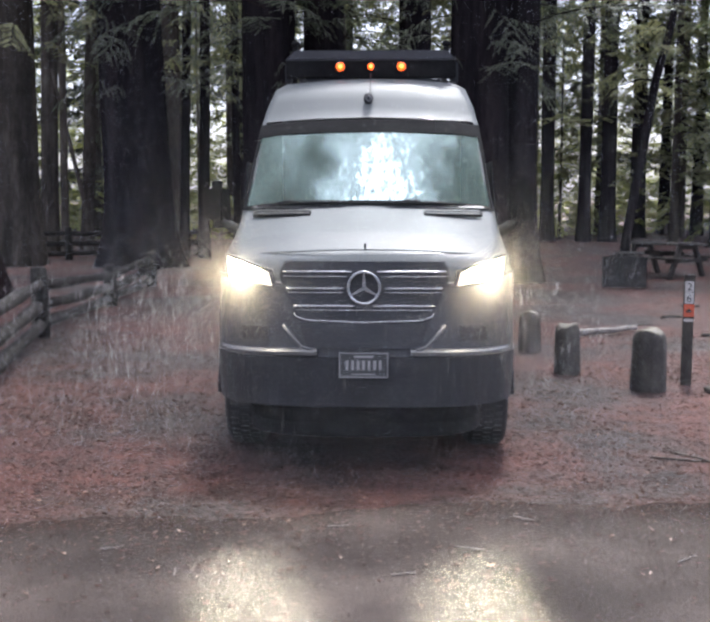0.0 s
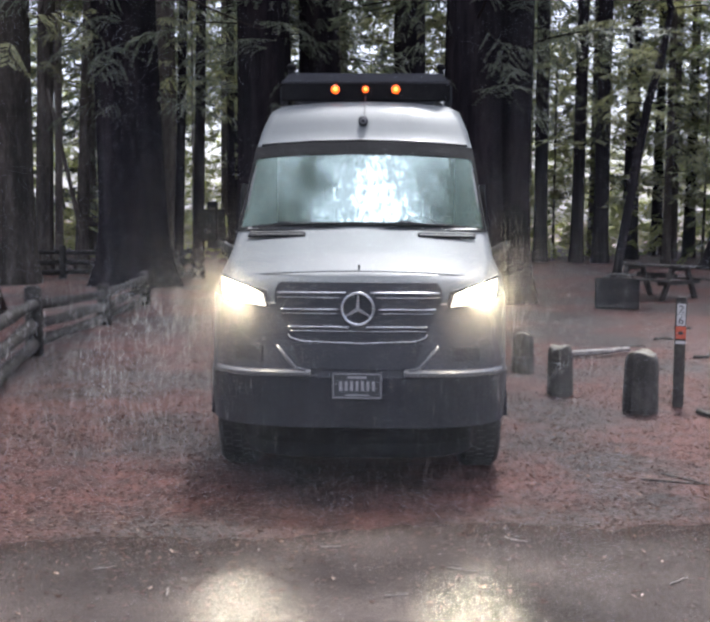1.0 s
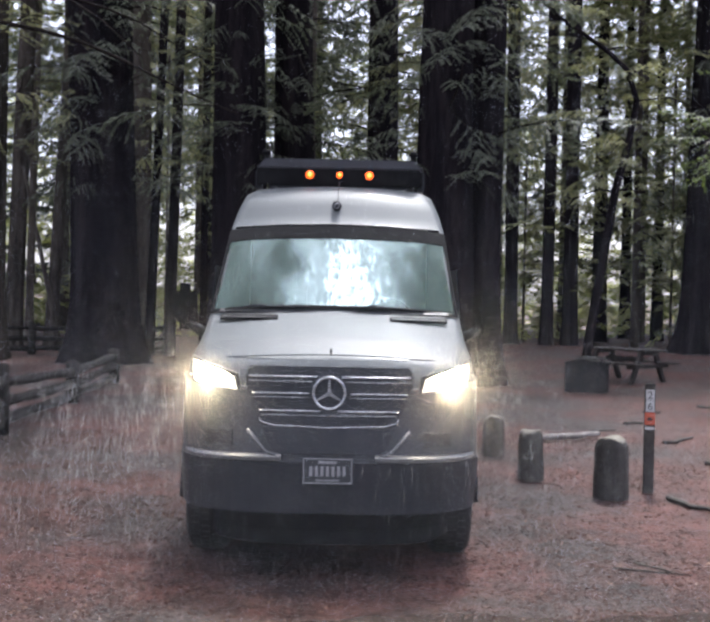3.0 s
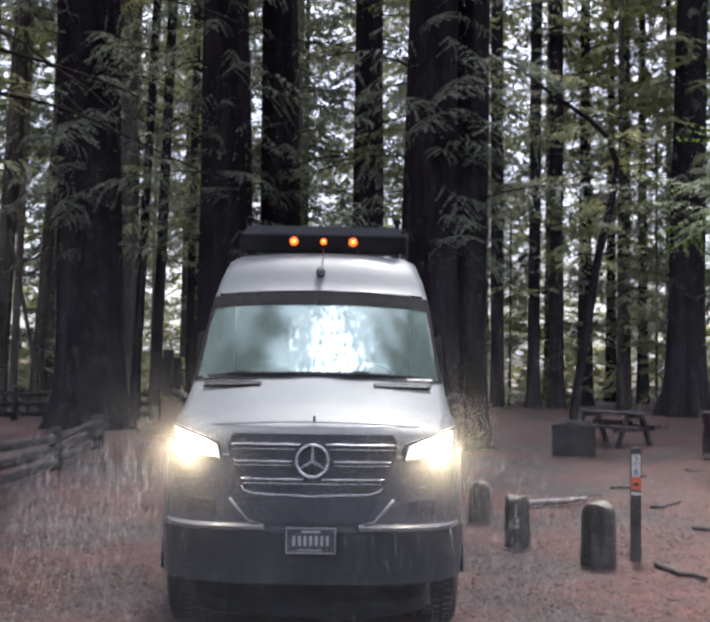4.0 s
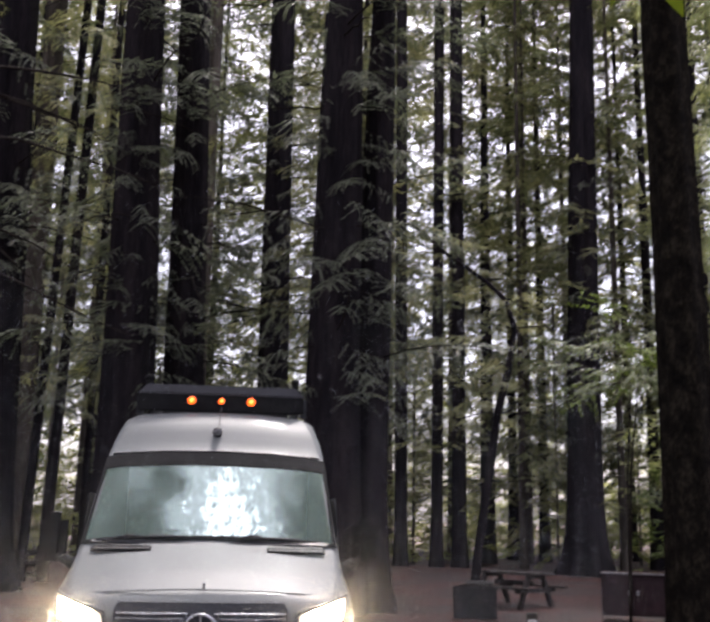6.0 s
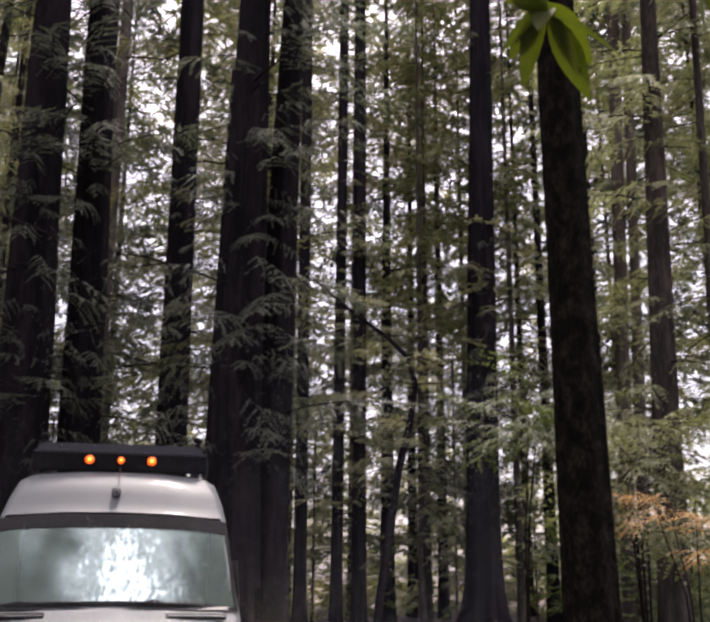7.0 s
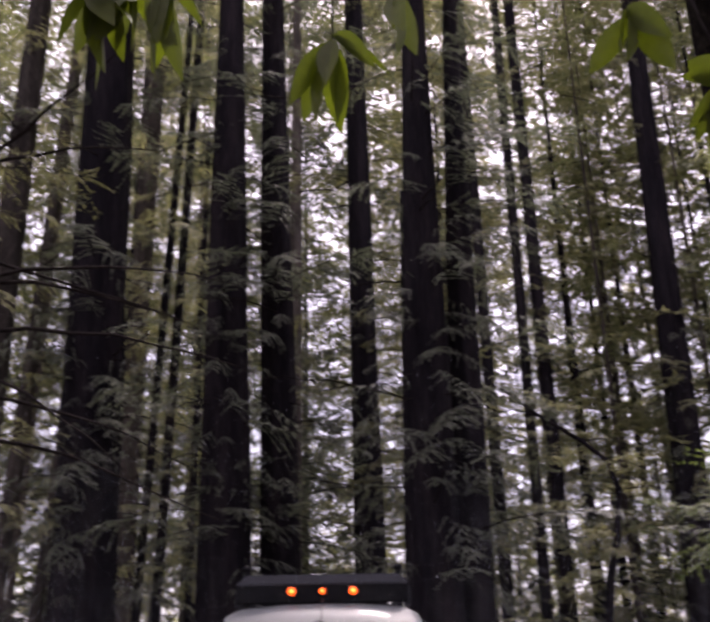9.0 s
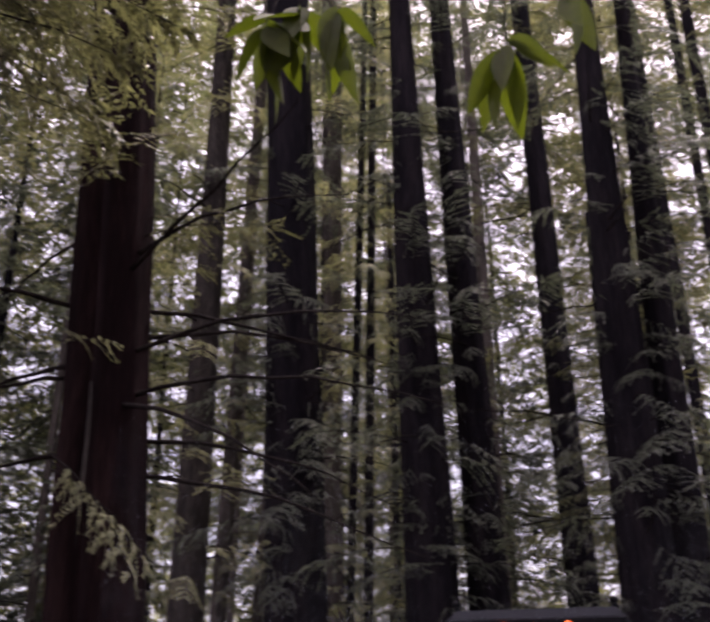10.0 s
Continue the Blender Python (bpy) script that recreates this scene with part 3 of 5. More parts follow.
def bare_limbs(tree, seed, low, high, count, reach, lean=(0, 0), radius=0.6, facing=(-60, 60), thick=0.035):
    """Long dead arching limbs."""
    rng = np.random.default_rng(seed)
    for i in range(count):
        z = low + (high - low) * (i + rng.uniform(0, 1)) / count
        turn = radians(rng.uniform(*facing))
        L, rise, bend = reach * rng.uniform(0.6, 1.2), rng.uniform(-0.25, 0.35), rng.uniform(-0.25, 0.25)
        pts, rad = [], []
        for k in range(9):
            s = k / 8
            d = radius * 0.7 + L * s
            a = turn + bend * s
            pts.append((lean[0] * z + d * math.cos(a), lean[1] * z + d * math.sin(a), z + L * (rise * s - 0.25 * s * s) + 0.03 * rng.normal()))
            rad.append(thick * (1 - 0.85 * s))
        part("dead_limb", tube(pts, rad, 5), LIMB, tree, smooth=True)


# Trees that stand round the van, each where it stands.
conifer(1, -6.0, 26.2, 0.86, 0.006, 40, (-0.034, -0.004), 0.4, (5.0, 2.88, 2.82), 95, needles=NEEDLE_SHADE)
conifer(2, -7.2, 37.1, 0.40, 0.003, 46, (-0.016, 0.004), 0.3, (6.0, 2.32, 2.2), 68, bark=PALE_BARK, needles=NEEDLE_LIT)
conifer(3, -2.3, 24.7, 0.74, 0.016, 36, (-0.018, 0.010), 0.4, (5.0, 2.88, 2.64), 91, needles=NEEDLE_SHADE)
conifer(4, -0.9, 25.8, 0.58, 0.010, 36, (-0.024, 0.010), 0.4, (5.0, 2.72, 2.46), 84, needles=NEEDLE_SHADE)
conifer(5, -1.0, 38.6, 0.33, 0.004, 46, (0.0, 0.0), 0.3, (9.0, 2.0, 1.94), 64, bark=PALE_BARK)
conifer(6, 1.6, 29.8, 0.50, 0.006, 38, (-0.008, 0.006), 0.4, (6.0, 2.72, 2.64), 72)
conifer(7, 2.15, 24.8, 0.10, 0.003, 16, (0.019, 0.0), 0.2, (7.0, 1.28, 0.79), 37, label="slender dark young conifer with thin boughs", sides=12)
conifer(8, 2.5, 21.7, 0.68, 0.018, 32, (0.0105, 0.007), 0.45, (4.5, 2.48, 2.46), 79, needles=NEEDLE_SHADE)
conifer(9, 3.35, 22.2, 0.56, 0.018, 28, (0.022, 0.0), 0.4, (4.5, 2.72, 2.2), 72, needles=NEEDLE_SHADE, facing=(-120, 120))
conifer(10, 7.8, 41.2, 0.275, 0.001, 48, (-0.008, 0.0), 0.3, (5.0, 2.16, 1.94), 68, needles=NEEDLE_LIT)
conifer(11, 9.3, 41.0, 0.25, 0.001, 46, (0.003, 0.0), 0.3, (6.0, 2.16, 1.94), 64, needles=NEEDLE_LIT)
conifer(12, 10.25, 40.8, 0.30, 0.001, 48, (-0.004, 0.0), 0.3, (6.0, 2.16, 1.94), 64, needles=NEEDLE_LIT)
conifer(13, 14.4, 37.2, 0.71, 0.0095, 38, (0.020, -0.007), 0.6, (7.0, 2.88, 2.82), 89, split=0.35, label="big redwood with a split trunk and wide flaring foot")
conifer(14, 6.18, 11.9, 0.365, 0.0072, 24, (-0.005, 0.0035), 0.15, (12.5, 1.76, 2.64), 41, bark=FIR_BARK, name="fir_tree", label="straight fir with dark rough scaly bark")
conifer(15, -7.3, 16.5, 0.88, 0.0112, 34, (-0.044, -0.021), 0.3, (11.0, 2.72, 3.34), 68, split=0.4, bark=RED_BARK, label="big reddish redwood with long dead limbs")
conifer(16, -9.4, 26.4, 0.53, 0.008, 36, (0.005, 0.0), 0.3, (6.0, 2.72, 2.64), 79, needles=NEEDLE_LIT, bark=PALE_BARK)
conifer(17, -10.25, 31.4, 0.27, 0.002, 32, (0.034, 0.0), 0.2, (5.5, 2.32, 2.2), 64, bark=PALE_BARK)
conifer(18, -10.65, 34.4, 0.14, 0.001, 36, (0.015, 0.0), 0.2, (6.0, 1.76, 1.58), 43, sides=16, bark=PALE_BARK)
conifer(19, -9.1, 31.7, 0.20, 0.003, 26, (0.05, 0.0), 0.2, (6.0, 2.0, 1.76), 50, sides=20, bark=PALE_BARK)
conifer(20, 12.5, 20.35, 0.36, 0.0096, 30, (0.0275, -0.017), 0.25, (5.0, 2.72, 2.64), 82, bark=PALE_BARK, needles=NEEDLE_WARM)
conifer(21, 14.55, 26.1, 0.21, 0.001, 30, (0.033, -0.019), 0.2, (6.0, 2.32, 2.46), 72, bark=PALE_BARK, needles=NEEDLE_WARM)
conifer(22, 15.0, 25.9, 0.17, 0.001, 28, (0.029, -0.017), 0.2, (6.0, 2.16, 2.2), 64, bark=PALE_BARK, needles=NEEDLE_WARM, sides=20)
conifer(23, 13.55, 19.7, 0.11, 0.001, 22, (0.021, -0.015), 0.2, (5.0, 2.16, 1.94), 64, bark=PALE_BARK, needles=NEEDLE_WARM, sides=16)
conifer(24, -5.5, 29.5, 0.14, 0.001, 30, (0.03, 0.0), 0.2, (5.0, 2.0, 1.67), 53, sides=16, needles=NEEDLE_LIT)
conifer(25, -4.9, 29.6, 0.16, 0.001, 32, (0.02, 0.0), 0.2, (5.0, 2.16, 1.76), 56, sides=16, needles=NEEDLE_LIT)
conifer(26, -4.15, 31.7, 0.13, 0.001, 22, (0.0, 0.0), 0.2, (5.0, 2.0, 1.67), 53, sides=16, needles=NEEDLE_LIT)
conifer(27, -6.3, 31.4, 0.32, 0.004, 34, (0.005, 0.0), 0.2, (6.0, 2.32, 2.2), 64, needles=NEEDLE_LIT, bark=PALE_BARK)
big_red = bpy.data.objects["redwood_tree.013"]
bare_limbs(big_red, 5, 6.2, 11.5, 9, 6.0, (-0.044, -0.021), 0.75, (-40, 25), 0.055)
bare_limbs(big_red, 6, 6.5, 12.0, 5, 4.0, (-0.044, -0.021), 0.75, (150, 220), 0.06)
strip = [(-0.044 * z + 0.02 + 0.05 * math.sin(z), -0.021 * z - 0.86 + 0.0112 * z, z) for z in (5.2, 5.8, 6.4, 7.0, 7.6, 8.2)]
part("bark_strip", tube(strip, [0.012, 0.03, 0.035, 0.03, 0.035, 0.015], 6), PALE_BARK, big_red, "pale torn strip of bark", smooth=True)
for k, tree_name in enumerate(("redwood_tree", "redwood_tree.002", "redwood_tree.003", "redwood_tree.005", "redwood_tree.007", "redwood_tree.014", "redwood_tree.015")):
    bare_limbs(bpy.data.objects[tree_name], 40 + k, 6.0, 20.0, 9, 3.8, radius=0.5, facing=(-170, 170), thick=0.03)




def arched_tree():
    """A slender tree that leans and then bows right over."""
    t = thing("arched_sapling", pose(6.15, 23.1, 0), "slender dark sapling bent over in a long arch", "tree", "forest trees")
    way = [(0, 0, -0.2), (0.13, -0.04, 1.06), (0.38, -0.1, 2.8), (0.63, -0.17, 4.55), (0.90, -0.26, 5.67), (1.05, -0.33, 6.7), (0.85, -0.3, 7.4), (0.35, -0.1, 7.95), (-0.57, 0.14, 8.65), (-1.1, 0.2, 9.1), (-1.52, 0.34, 9.5)]
    part("trunk", tube(way, [0.12, 0.115, 0.11, 0.10, 0.09, 0.075, 0.065, 0.055, 0.045, 0.04, 0.03], 10), BARK, t, smooth=True)
    rng = np.random.default_rng(31)
    for k in range(10):
        i = 3 + k % 7
        p = Vector(way[i])
        a = rng.uniform(0, 6.28)
        L = rng.uniform(0.8, 2.2)
        part("branch", tube([p, p + Vector((0.4 * L * math.cos(a), 0.3 * L * math.sin(a), 0.05 * L)), p + Vector((L * math.cos(a), 0.7 * L * math.sin(a), -0.12 * L))], [0.025, 0.018, 0.006], 5), BARK, t, smooth=True)
    wv, wf, lv, lf = boughs(rng, FINE, 30, 4.2, 9.4, 1.5, 1.5, lambda z: (0.6 if z < 7.5 else 0.6 - (z - 7.5) * 1.1, -0.1), lambda z: 0.1)
    tagged(tri_mesh("branchwood", wv, wf, LIMB, t), kind="stuff")
    tri_mesh("crown", lv, lf, NEEDLE_LIT, t)


arched_tree()


def leaning_snag():
    """A dead stem that has fallen against its neighbours."""
    t = thing("leaning_snag", pose(-8.27, 29.9, 0), "thin pale dead stem leaning among the trunks", "tree", "forest trees")
    way = [(0.06, 0.03, -0.2), (-0.15, -0.04, 0.8), (-0.35, -0.1, 1.8), (-0.62, -0.2, 3.2), (-0.9, -0.3, 4.6), (-1.12, -0.38, 5.7)]
    part("trunk", tube(way, [0.085, 0.08, 0.075, 0.065, 0.055, 0.03], 9), PALE_BARK, t, smooth=True)
    for k, (i, dx) in enumerate(((2, 0.3), (3, -0.35), (4, 0.28))):
        p = Vector(way[i])
        part("broken_branch", tube([p, p + Vector((dx, -0.1, 0.16 + 0.05 * k))], [0.025, 0.01], 6), PALE_BARK, t, smooth=True)


leaning_snag()
# unseen roadside trees, added so boughs over the van darken clearing and windscreen
for k, (x, y, h, face, reach) in enumerate(((-9.0, 6.3, 30, (-24, 22), 6.8), (9.6, 6.8, 32, (158, 202), 6.8), (-7.0, -6.0, 30, (-40, 100), 6.5), (7.5, -7.0, 30, (80, 220), 6.5), (0.5, -14.0, 34, (0, 180), 6.5))):
    conifer(60 + k, x, y, 0.5, 0.012, h, (0, 0), 0.3, (14.0, reach, 4.5), 34 if k > 1 else 105, FINE if k < 2 else COARSE, facing=face, label="unseen redwood added to darken the clearing and the windscreen", fall=(-10, 12))
side = conifer(70, -9.4, 9.6, 0.45, 0.01, 26, (0, 0), 0.3, (11.6, 4.8, 3.5), 60, FEATHERY, facing=(-15, 48), fall=(-18, 6), label="roadside redwood with low drooping sprays")
rng_side = np.random.default_rng(8)
HANGING = [spray(70 + k, twigs=15, blades=15, size=0.034, wide=0.0065, spread=0.34, droop=0.3, hang=0.55) for k in range(3)]
for low, high, n, reach, face, fall in ((6.5, 6.9, 3, 2.9, (-30, 0), (-40, -22)), (8.8, 9.3, 2, 1.5, (-40, 0), (-16, -4))):
    wv, wf, lv, lf = boughs(rng_side, HANGING, n, low, high, reach, reach, lambda z: (-0.044 * z - 0.6, -0.021 * z - 0.95), lambda z: 0.1, fall=fall, facing=face)
    tagged(tri_mesh("branchwood", wv, wf, LIMB, big_red), kind="stuff")
    tagged(tri_mesh("low_bough", lv, lf, NEEDLE_LIT, big_red), "pale drooping sprays", kind="stuff")

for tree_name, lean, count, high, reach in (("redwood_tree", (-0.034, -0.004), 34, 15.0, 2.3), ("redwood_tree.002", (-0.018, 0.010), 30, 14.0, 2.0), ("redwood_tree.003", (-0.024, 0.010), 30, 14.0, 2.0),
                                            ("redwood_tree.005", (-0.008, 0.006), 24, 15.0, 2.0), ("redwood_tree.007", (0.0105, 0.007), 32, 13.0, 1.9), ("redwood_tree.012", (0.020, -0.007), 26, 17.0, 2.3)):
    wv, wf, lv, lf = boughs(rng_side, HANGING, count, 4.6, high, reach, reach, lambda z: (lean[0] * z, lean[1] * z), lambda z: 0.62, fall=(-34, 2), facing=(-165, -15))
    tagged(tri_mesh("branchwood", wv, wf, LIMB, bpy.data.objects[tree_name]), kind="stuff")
    tagged(tri_mesh("low_bough", lv, lf, NEEDLE_SHADE, bpy.data.objects[tree_name]), "thin drooping sprays across the trunk", kind="stuff")


# ---- woods behind: a few kinds, repeated ----
def scatter(rng, count, near, far, spread, gap, taken):
    out = []
    for _ in range(count * 40):
        if len(out) >= count:
            break
        a, d = radians(rng.uniform(*spread)), rng.uniform(near, far)
        p = (d * math.sin(a), d * math.cos(a))
        if all(math.hypot(p[0] - q[0], p[1] - q[1]) > gap for q in taken):
            out.append(p)
            taken.append(p)
    return out


rng = np.random.default_rng(77)
taken = [(o.location.x, o.location.y) for o in scene.objects if o.name.startswith(("redwood_tree", "fir_tree"))] + [(0, 9), (6, 20), (7.3, 23), (8.5, 19)]
kinds = [conifer(100 + k, *p, r, r / 45, h, (0, 0), 0.2, c, n, COARSE, PALE_BARK if k % 2 else BARK, leaf, "distant tall conifer among the woods", "forest_conifer", sides=14, group="woods behind")
         for k, (p, r, h, c, n, leaf) in enumerate(zip(scatter(rng, 5, 48, 60, (-30, 30), 2.5, taken), (0.3, 0.22, 0.38, 0.18, 0.26), (52, 44, 58, 38, 50),
                                                     ((5, 4.2, 3.0), (3, 3.6, 2.2), (9, 4.4, 3.2), (3, 3.2, 1.8), (6, 4.0, 2.8)), (80, 70, 82, 62, 76), (NEEDLE_WARM, NEEDLE_SHADE, NEEDLE_LIT, NEEDLE_WARM, NEEDLE_SHADE)))]
spots = scatter(rng, 7, 43, 60, (-17, -4), 2.0, taken) + scatter(rng, 12, 38, 60, (-44, -19), 2.0, taken) + scatter(rng, 14, 43, 60, (-4, 22), 2.0, taken) + scatter(rng, 13, 43, 60, (22, 42), 2.0, taken)
for i, (x, y) in enumerate(spots):
    copy_thing(kinds[i % 5], pose(x, y, 0, 0, 0, rng.uniform(0, 360)))
for i, (x, y) in enumerate(((-17.5, 33.0), (-19.5, 38.5), (-22.0, 30.0))):
    copy_thing(kinds[(1, 4, 3)[i]], pose(x, y, 0, 0, 0, 70 * i))
for i, (x, y) in enumerate(scatter(rng, 7, 28, 50, (50, 310), 6, taken)):
    copy_thing(kinds[i % 5], pose(x, y, 0, 0, 0, rng.uniform(0, 360)))
young = [conifer(120 + k, *p, 0.07, 0.006, h, (0, 0), 0.1, (0.8, 1.9, 0.5), n, FULL, PALE_BARK, leaf, "young understorey conifer with light green sprays", "young_conifer", sides=10, group="understorey")
         for k, (p, h, n, leaf) in enumerate(zip(scatter(rng, 3, 42, 46, (8, 24), 1.5, taken), (9, 7, 12), (28, 24, 34), (FAR_LEAVES, SHRUB, NEEDLE_LIT)))]
for i, (x, y) in enumerate(scatter(rng, 18, 41, 56, (-32, 36), 1.6, taken)):
    copy_thing(young[i % 3], pose(x, y, 0, 0, 0, rng.uniform(0, 360)))


def undergrowth(name, seed, count, near, far, spread, low, high, size, material, label):
    """Many small leaf clumps close to the ground."""
    rng = np.random.default_rng(seed)
    v, f, n = [], [], 0
    tmpl = [spray(80 + k, twigs=10, blades=5, size=0.135, wide=0.028, droop=0.35, spread=0.5) for k in range(4)]
    for _ in range(count):
        a, d = radians(rng.uniform(*spread)), rng.uniform(near, far)
        x, y = d * math.sin(a), d * math.cos(a)
        L = size * rng.uniform(0.6, 1.3)
        flat = 0.5 if low >= 1 else 1.0
        m = np.array(Euler((flat * rng.uniform(-0.5, 0.5), -flat * rng.uniform(-0.5, 0.8), rng.uniform(0, 6.3))).to_matrix()) * L
        _, _, lv, lf = tmpl[rng.integers(4)]
        v.append(lv @ m.T + (x, y, rng.uniform(low, high) * (rng.uniform(0.2, 1) if low < 1 else 1)))
        f.append(lf + n)
        n += len(lv)
    ob = tri_mesh(name, np.concatenate(v), np.concatenate(f), material, None, label)
    return tagged(ob, category="undergrowth", kind="stuff")


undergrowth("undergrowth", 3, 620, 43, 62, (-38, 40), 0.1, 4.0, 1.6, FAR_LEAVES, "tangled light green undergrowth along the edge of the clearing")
undergrowth("far_woods", 5, 2900, 60, 70, (-42, 44), 0.3, 17.0, 2.2, FAR_LEAVES, "foliage of the woods far behind, coloured pale as in sun and haze")
undergrowth("far_bushes", 14, 1250, 56, 66, (-40, 44), 0.2, 7.0, 1.8, FAR_LEAVES, "bushes beyond the clearing, coloured pale as in sun and haze")
undergrowth("far_crowns", 15, 2500, 58, 70, (2, 42), 11.0, 64.0, 3.0, NEEDLE_LIT, "grey-green crowns of the woods far behind")
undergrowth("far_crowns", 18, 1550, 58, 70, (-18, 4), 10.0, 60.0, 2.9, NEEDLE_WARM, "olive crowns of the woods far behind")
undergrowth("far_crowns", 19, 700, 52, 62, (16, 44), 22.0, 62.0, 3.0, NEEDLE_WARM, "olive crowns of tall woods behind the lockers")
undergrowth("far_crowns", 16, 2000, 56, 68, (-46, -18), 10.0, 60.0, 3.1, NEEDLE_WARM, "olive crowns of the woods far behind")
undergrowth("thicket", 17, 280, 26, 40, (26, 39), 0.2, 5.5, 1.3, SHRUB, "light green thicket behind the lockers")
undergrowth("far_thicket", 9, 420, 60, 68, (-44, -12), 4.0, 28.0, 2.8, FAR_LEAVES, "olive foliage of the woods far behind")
undergrowth("understorey_sprays", 20, 560, 40, 54, (3, 31), 2.5, 17.0, 2.0, NEEDLE_LIT, "green sprays among the trunks beyond the table, coloured as if sunlit")
undergrowth("understorey_sprays", 21, 420, 34, 50, (-44, -22), 3.0, 26.0, 2.2, NEEDLE_SHADE, "green sprays among the trunks beyond the fence, coloured dim as in shade")
undergrowth("ferns", 6, 90, 19, 26, (30, 38), 0.05, 0.9, 0.7, SHRUB, "low green ferns beside the lockers")


def shrub(x, y, low, high, reach, count, material, seed, label, name, stems=5):
    """Thin stems that carry loose sprays of leaves."""
    rng = np.random.default_rng(seed)
    s = thing(name, pose(x, y, rolling(x, y)), label, "shrub", "shrubs")
    for k in range(stems):
        a, r = rng.uniform(0, 6.28), rng.uniform(0.2, 0.7) * reach
        part("stem", tube([(0.05 * math.cos(a), 0.05 * math.sin(a), -0.1), (0.3 * r * math.cos(a), 0.3 * r * math.sin(a), 0.5 * high), (r * math.cos(a), r * math.sin(a), high)], [0.025, 0.018, 0.006], 6), LIMB, s, smooth=True)
    wv, wf, lv, lf = boughs(rng, [spray(90 + k, twigs=20, blades=7, size=0.045, wide=0.017, droop=0.2, spread=0.55, hang=0.3) for k in range(3)], count, low, high, reach, reach * 0.8, lambda z: (0.25 * math.sin(3 * z), 0.25 * math.cos(4 * z)), lambda z: 0.25, fall=(-25, 25))
    tagged(tri_mesh("branchwood", wv, wf, LIMB, s), kind="stuff")
    tri_mesh("crown", lv, lf, material, s)


shrub(9.75, 15.0, 2.4, 3.4, 1.2, 22, AUTUMN, 1, "thin shrub with pale orange autumn leaves", "autumn_shrub", 3)
shrub(10.5, 18.0, 2.6, 5.2, 1.7, 90, NEEDLE_WARM, 2, "tall light green leafy shrub", "green_shrub")
shrub(7.65, 17.5, 4.5, 5.6, 1.4, 30, SHRUB, 3, "slender young tree with light green sprays", "green_shrub", 2)


# ---- the van ----
VAN_LONG = 5.93


def plan(y):
    """Half the width of the nose, y metres behind its foremost point."""
    return 1.01 * (1 - (max(0.0, 0.75 - y) / 0.75) ** 3.2) ** (1 / 3.2)


def face_y(x, z):
    """How far back the front face lies, at x across and z up."""
    bow = 0.75 - 0.75 * (1 - min(0.999, abs(x) / 1.01) ** 3.2) ** (1 / 3.2)
    return bow + max(0.0, z - 0.85) * 0.22


def body_half(y, low, top, width, shoulder, round_, crown):
    belt = min(1.30, top - 0.10)
    mid = 0.5 * (belt + top)
    lift = 0.5 * (width + shoulder) + 0.02
    return [(0, low), (width * 0.9, low), (width, low + 0.07), (width, 0.5 * (low + belt)), (width, belt), (lift, mid), (shoulder, top - round_), (shoulder - 0.3 * round_, top - 0.35 * round_),
            (shoulder - round_, top), (0.5 * (shoulder - round_), top + 0.75 * crown), (0, top + crown)]


# y, underside, top edge, half width, half width at the shoulder, rounding, crown
BODY_SECTIONS = [
    (0.13, 0.55, 0.86, plan(0.06), plan(0.05), 0.02, 0.0),
    (0.18, 0.50, 1.00, plan(0.09), plan(0.08), 0.03, 0.0),
    (0.23, 0.50, 1.25, plan(0.11), plan(0.10), 0.03, 0.01),
    (0.27, 0.50, 1.39, plan(0.14), 0.78, 0.03, 0.025),
    (0.36, 0.50, 1.42, plan(0.22), 0.87, 0.04, 0.05),
    (0.60, 0.50, 1.52, plan(0.48), 0.93, 0.06, 0.06),
    (0.95, 0.50, 1.63, 1.01, 0.95, 0.06, 0.05),
    (1.19, 0.50, 1.70, 1.01, 0.955, 0.05, 0.04),
    (1.22, 0.50, 1.72, 1.01, 0.955, 0.05, 0.04),
    (1.55, 0.50, 2.07, 1.01, 0.925, 0.05, 0.04),
    (1.93, 0.50, 2.43, 1.01, 0.895, 0.05, 0.04),
    (1.96, 0.50, 2.45, 1.01, 0.895, 0.06, 0.04),
    (2.15, 0.50, 2.66, 1.01, 0.865, 0.10, 0.04),
    (2.32, 0.50, 2.78, 1.01, 0.845, 0.13, 0.04),
    (2.60, 0.50, 2.82, 1.01, 0.84, 0.15, 0.04),
    (5.60, 0.50, 2.84, 1.01, 0.85, 0.16, 0.04),
    (5.90, 0.52, 2.80, 0.99, 0.86, 0.19, 0.03),
    (5.93, 0.56, 2.70, 0.95, 0.82, 0.19, 0.03),
]


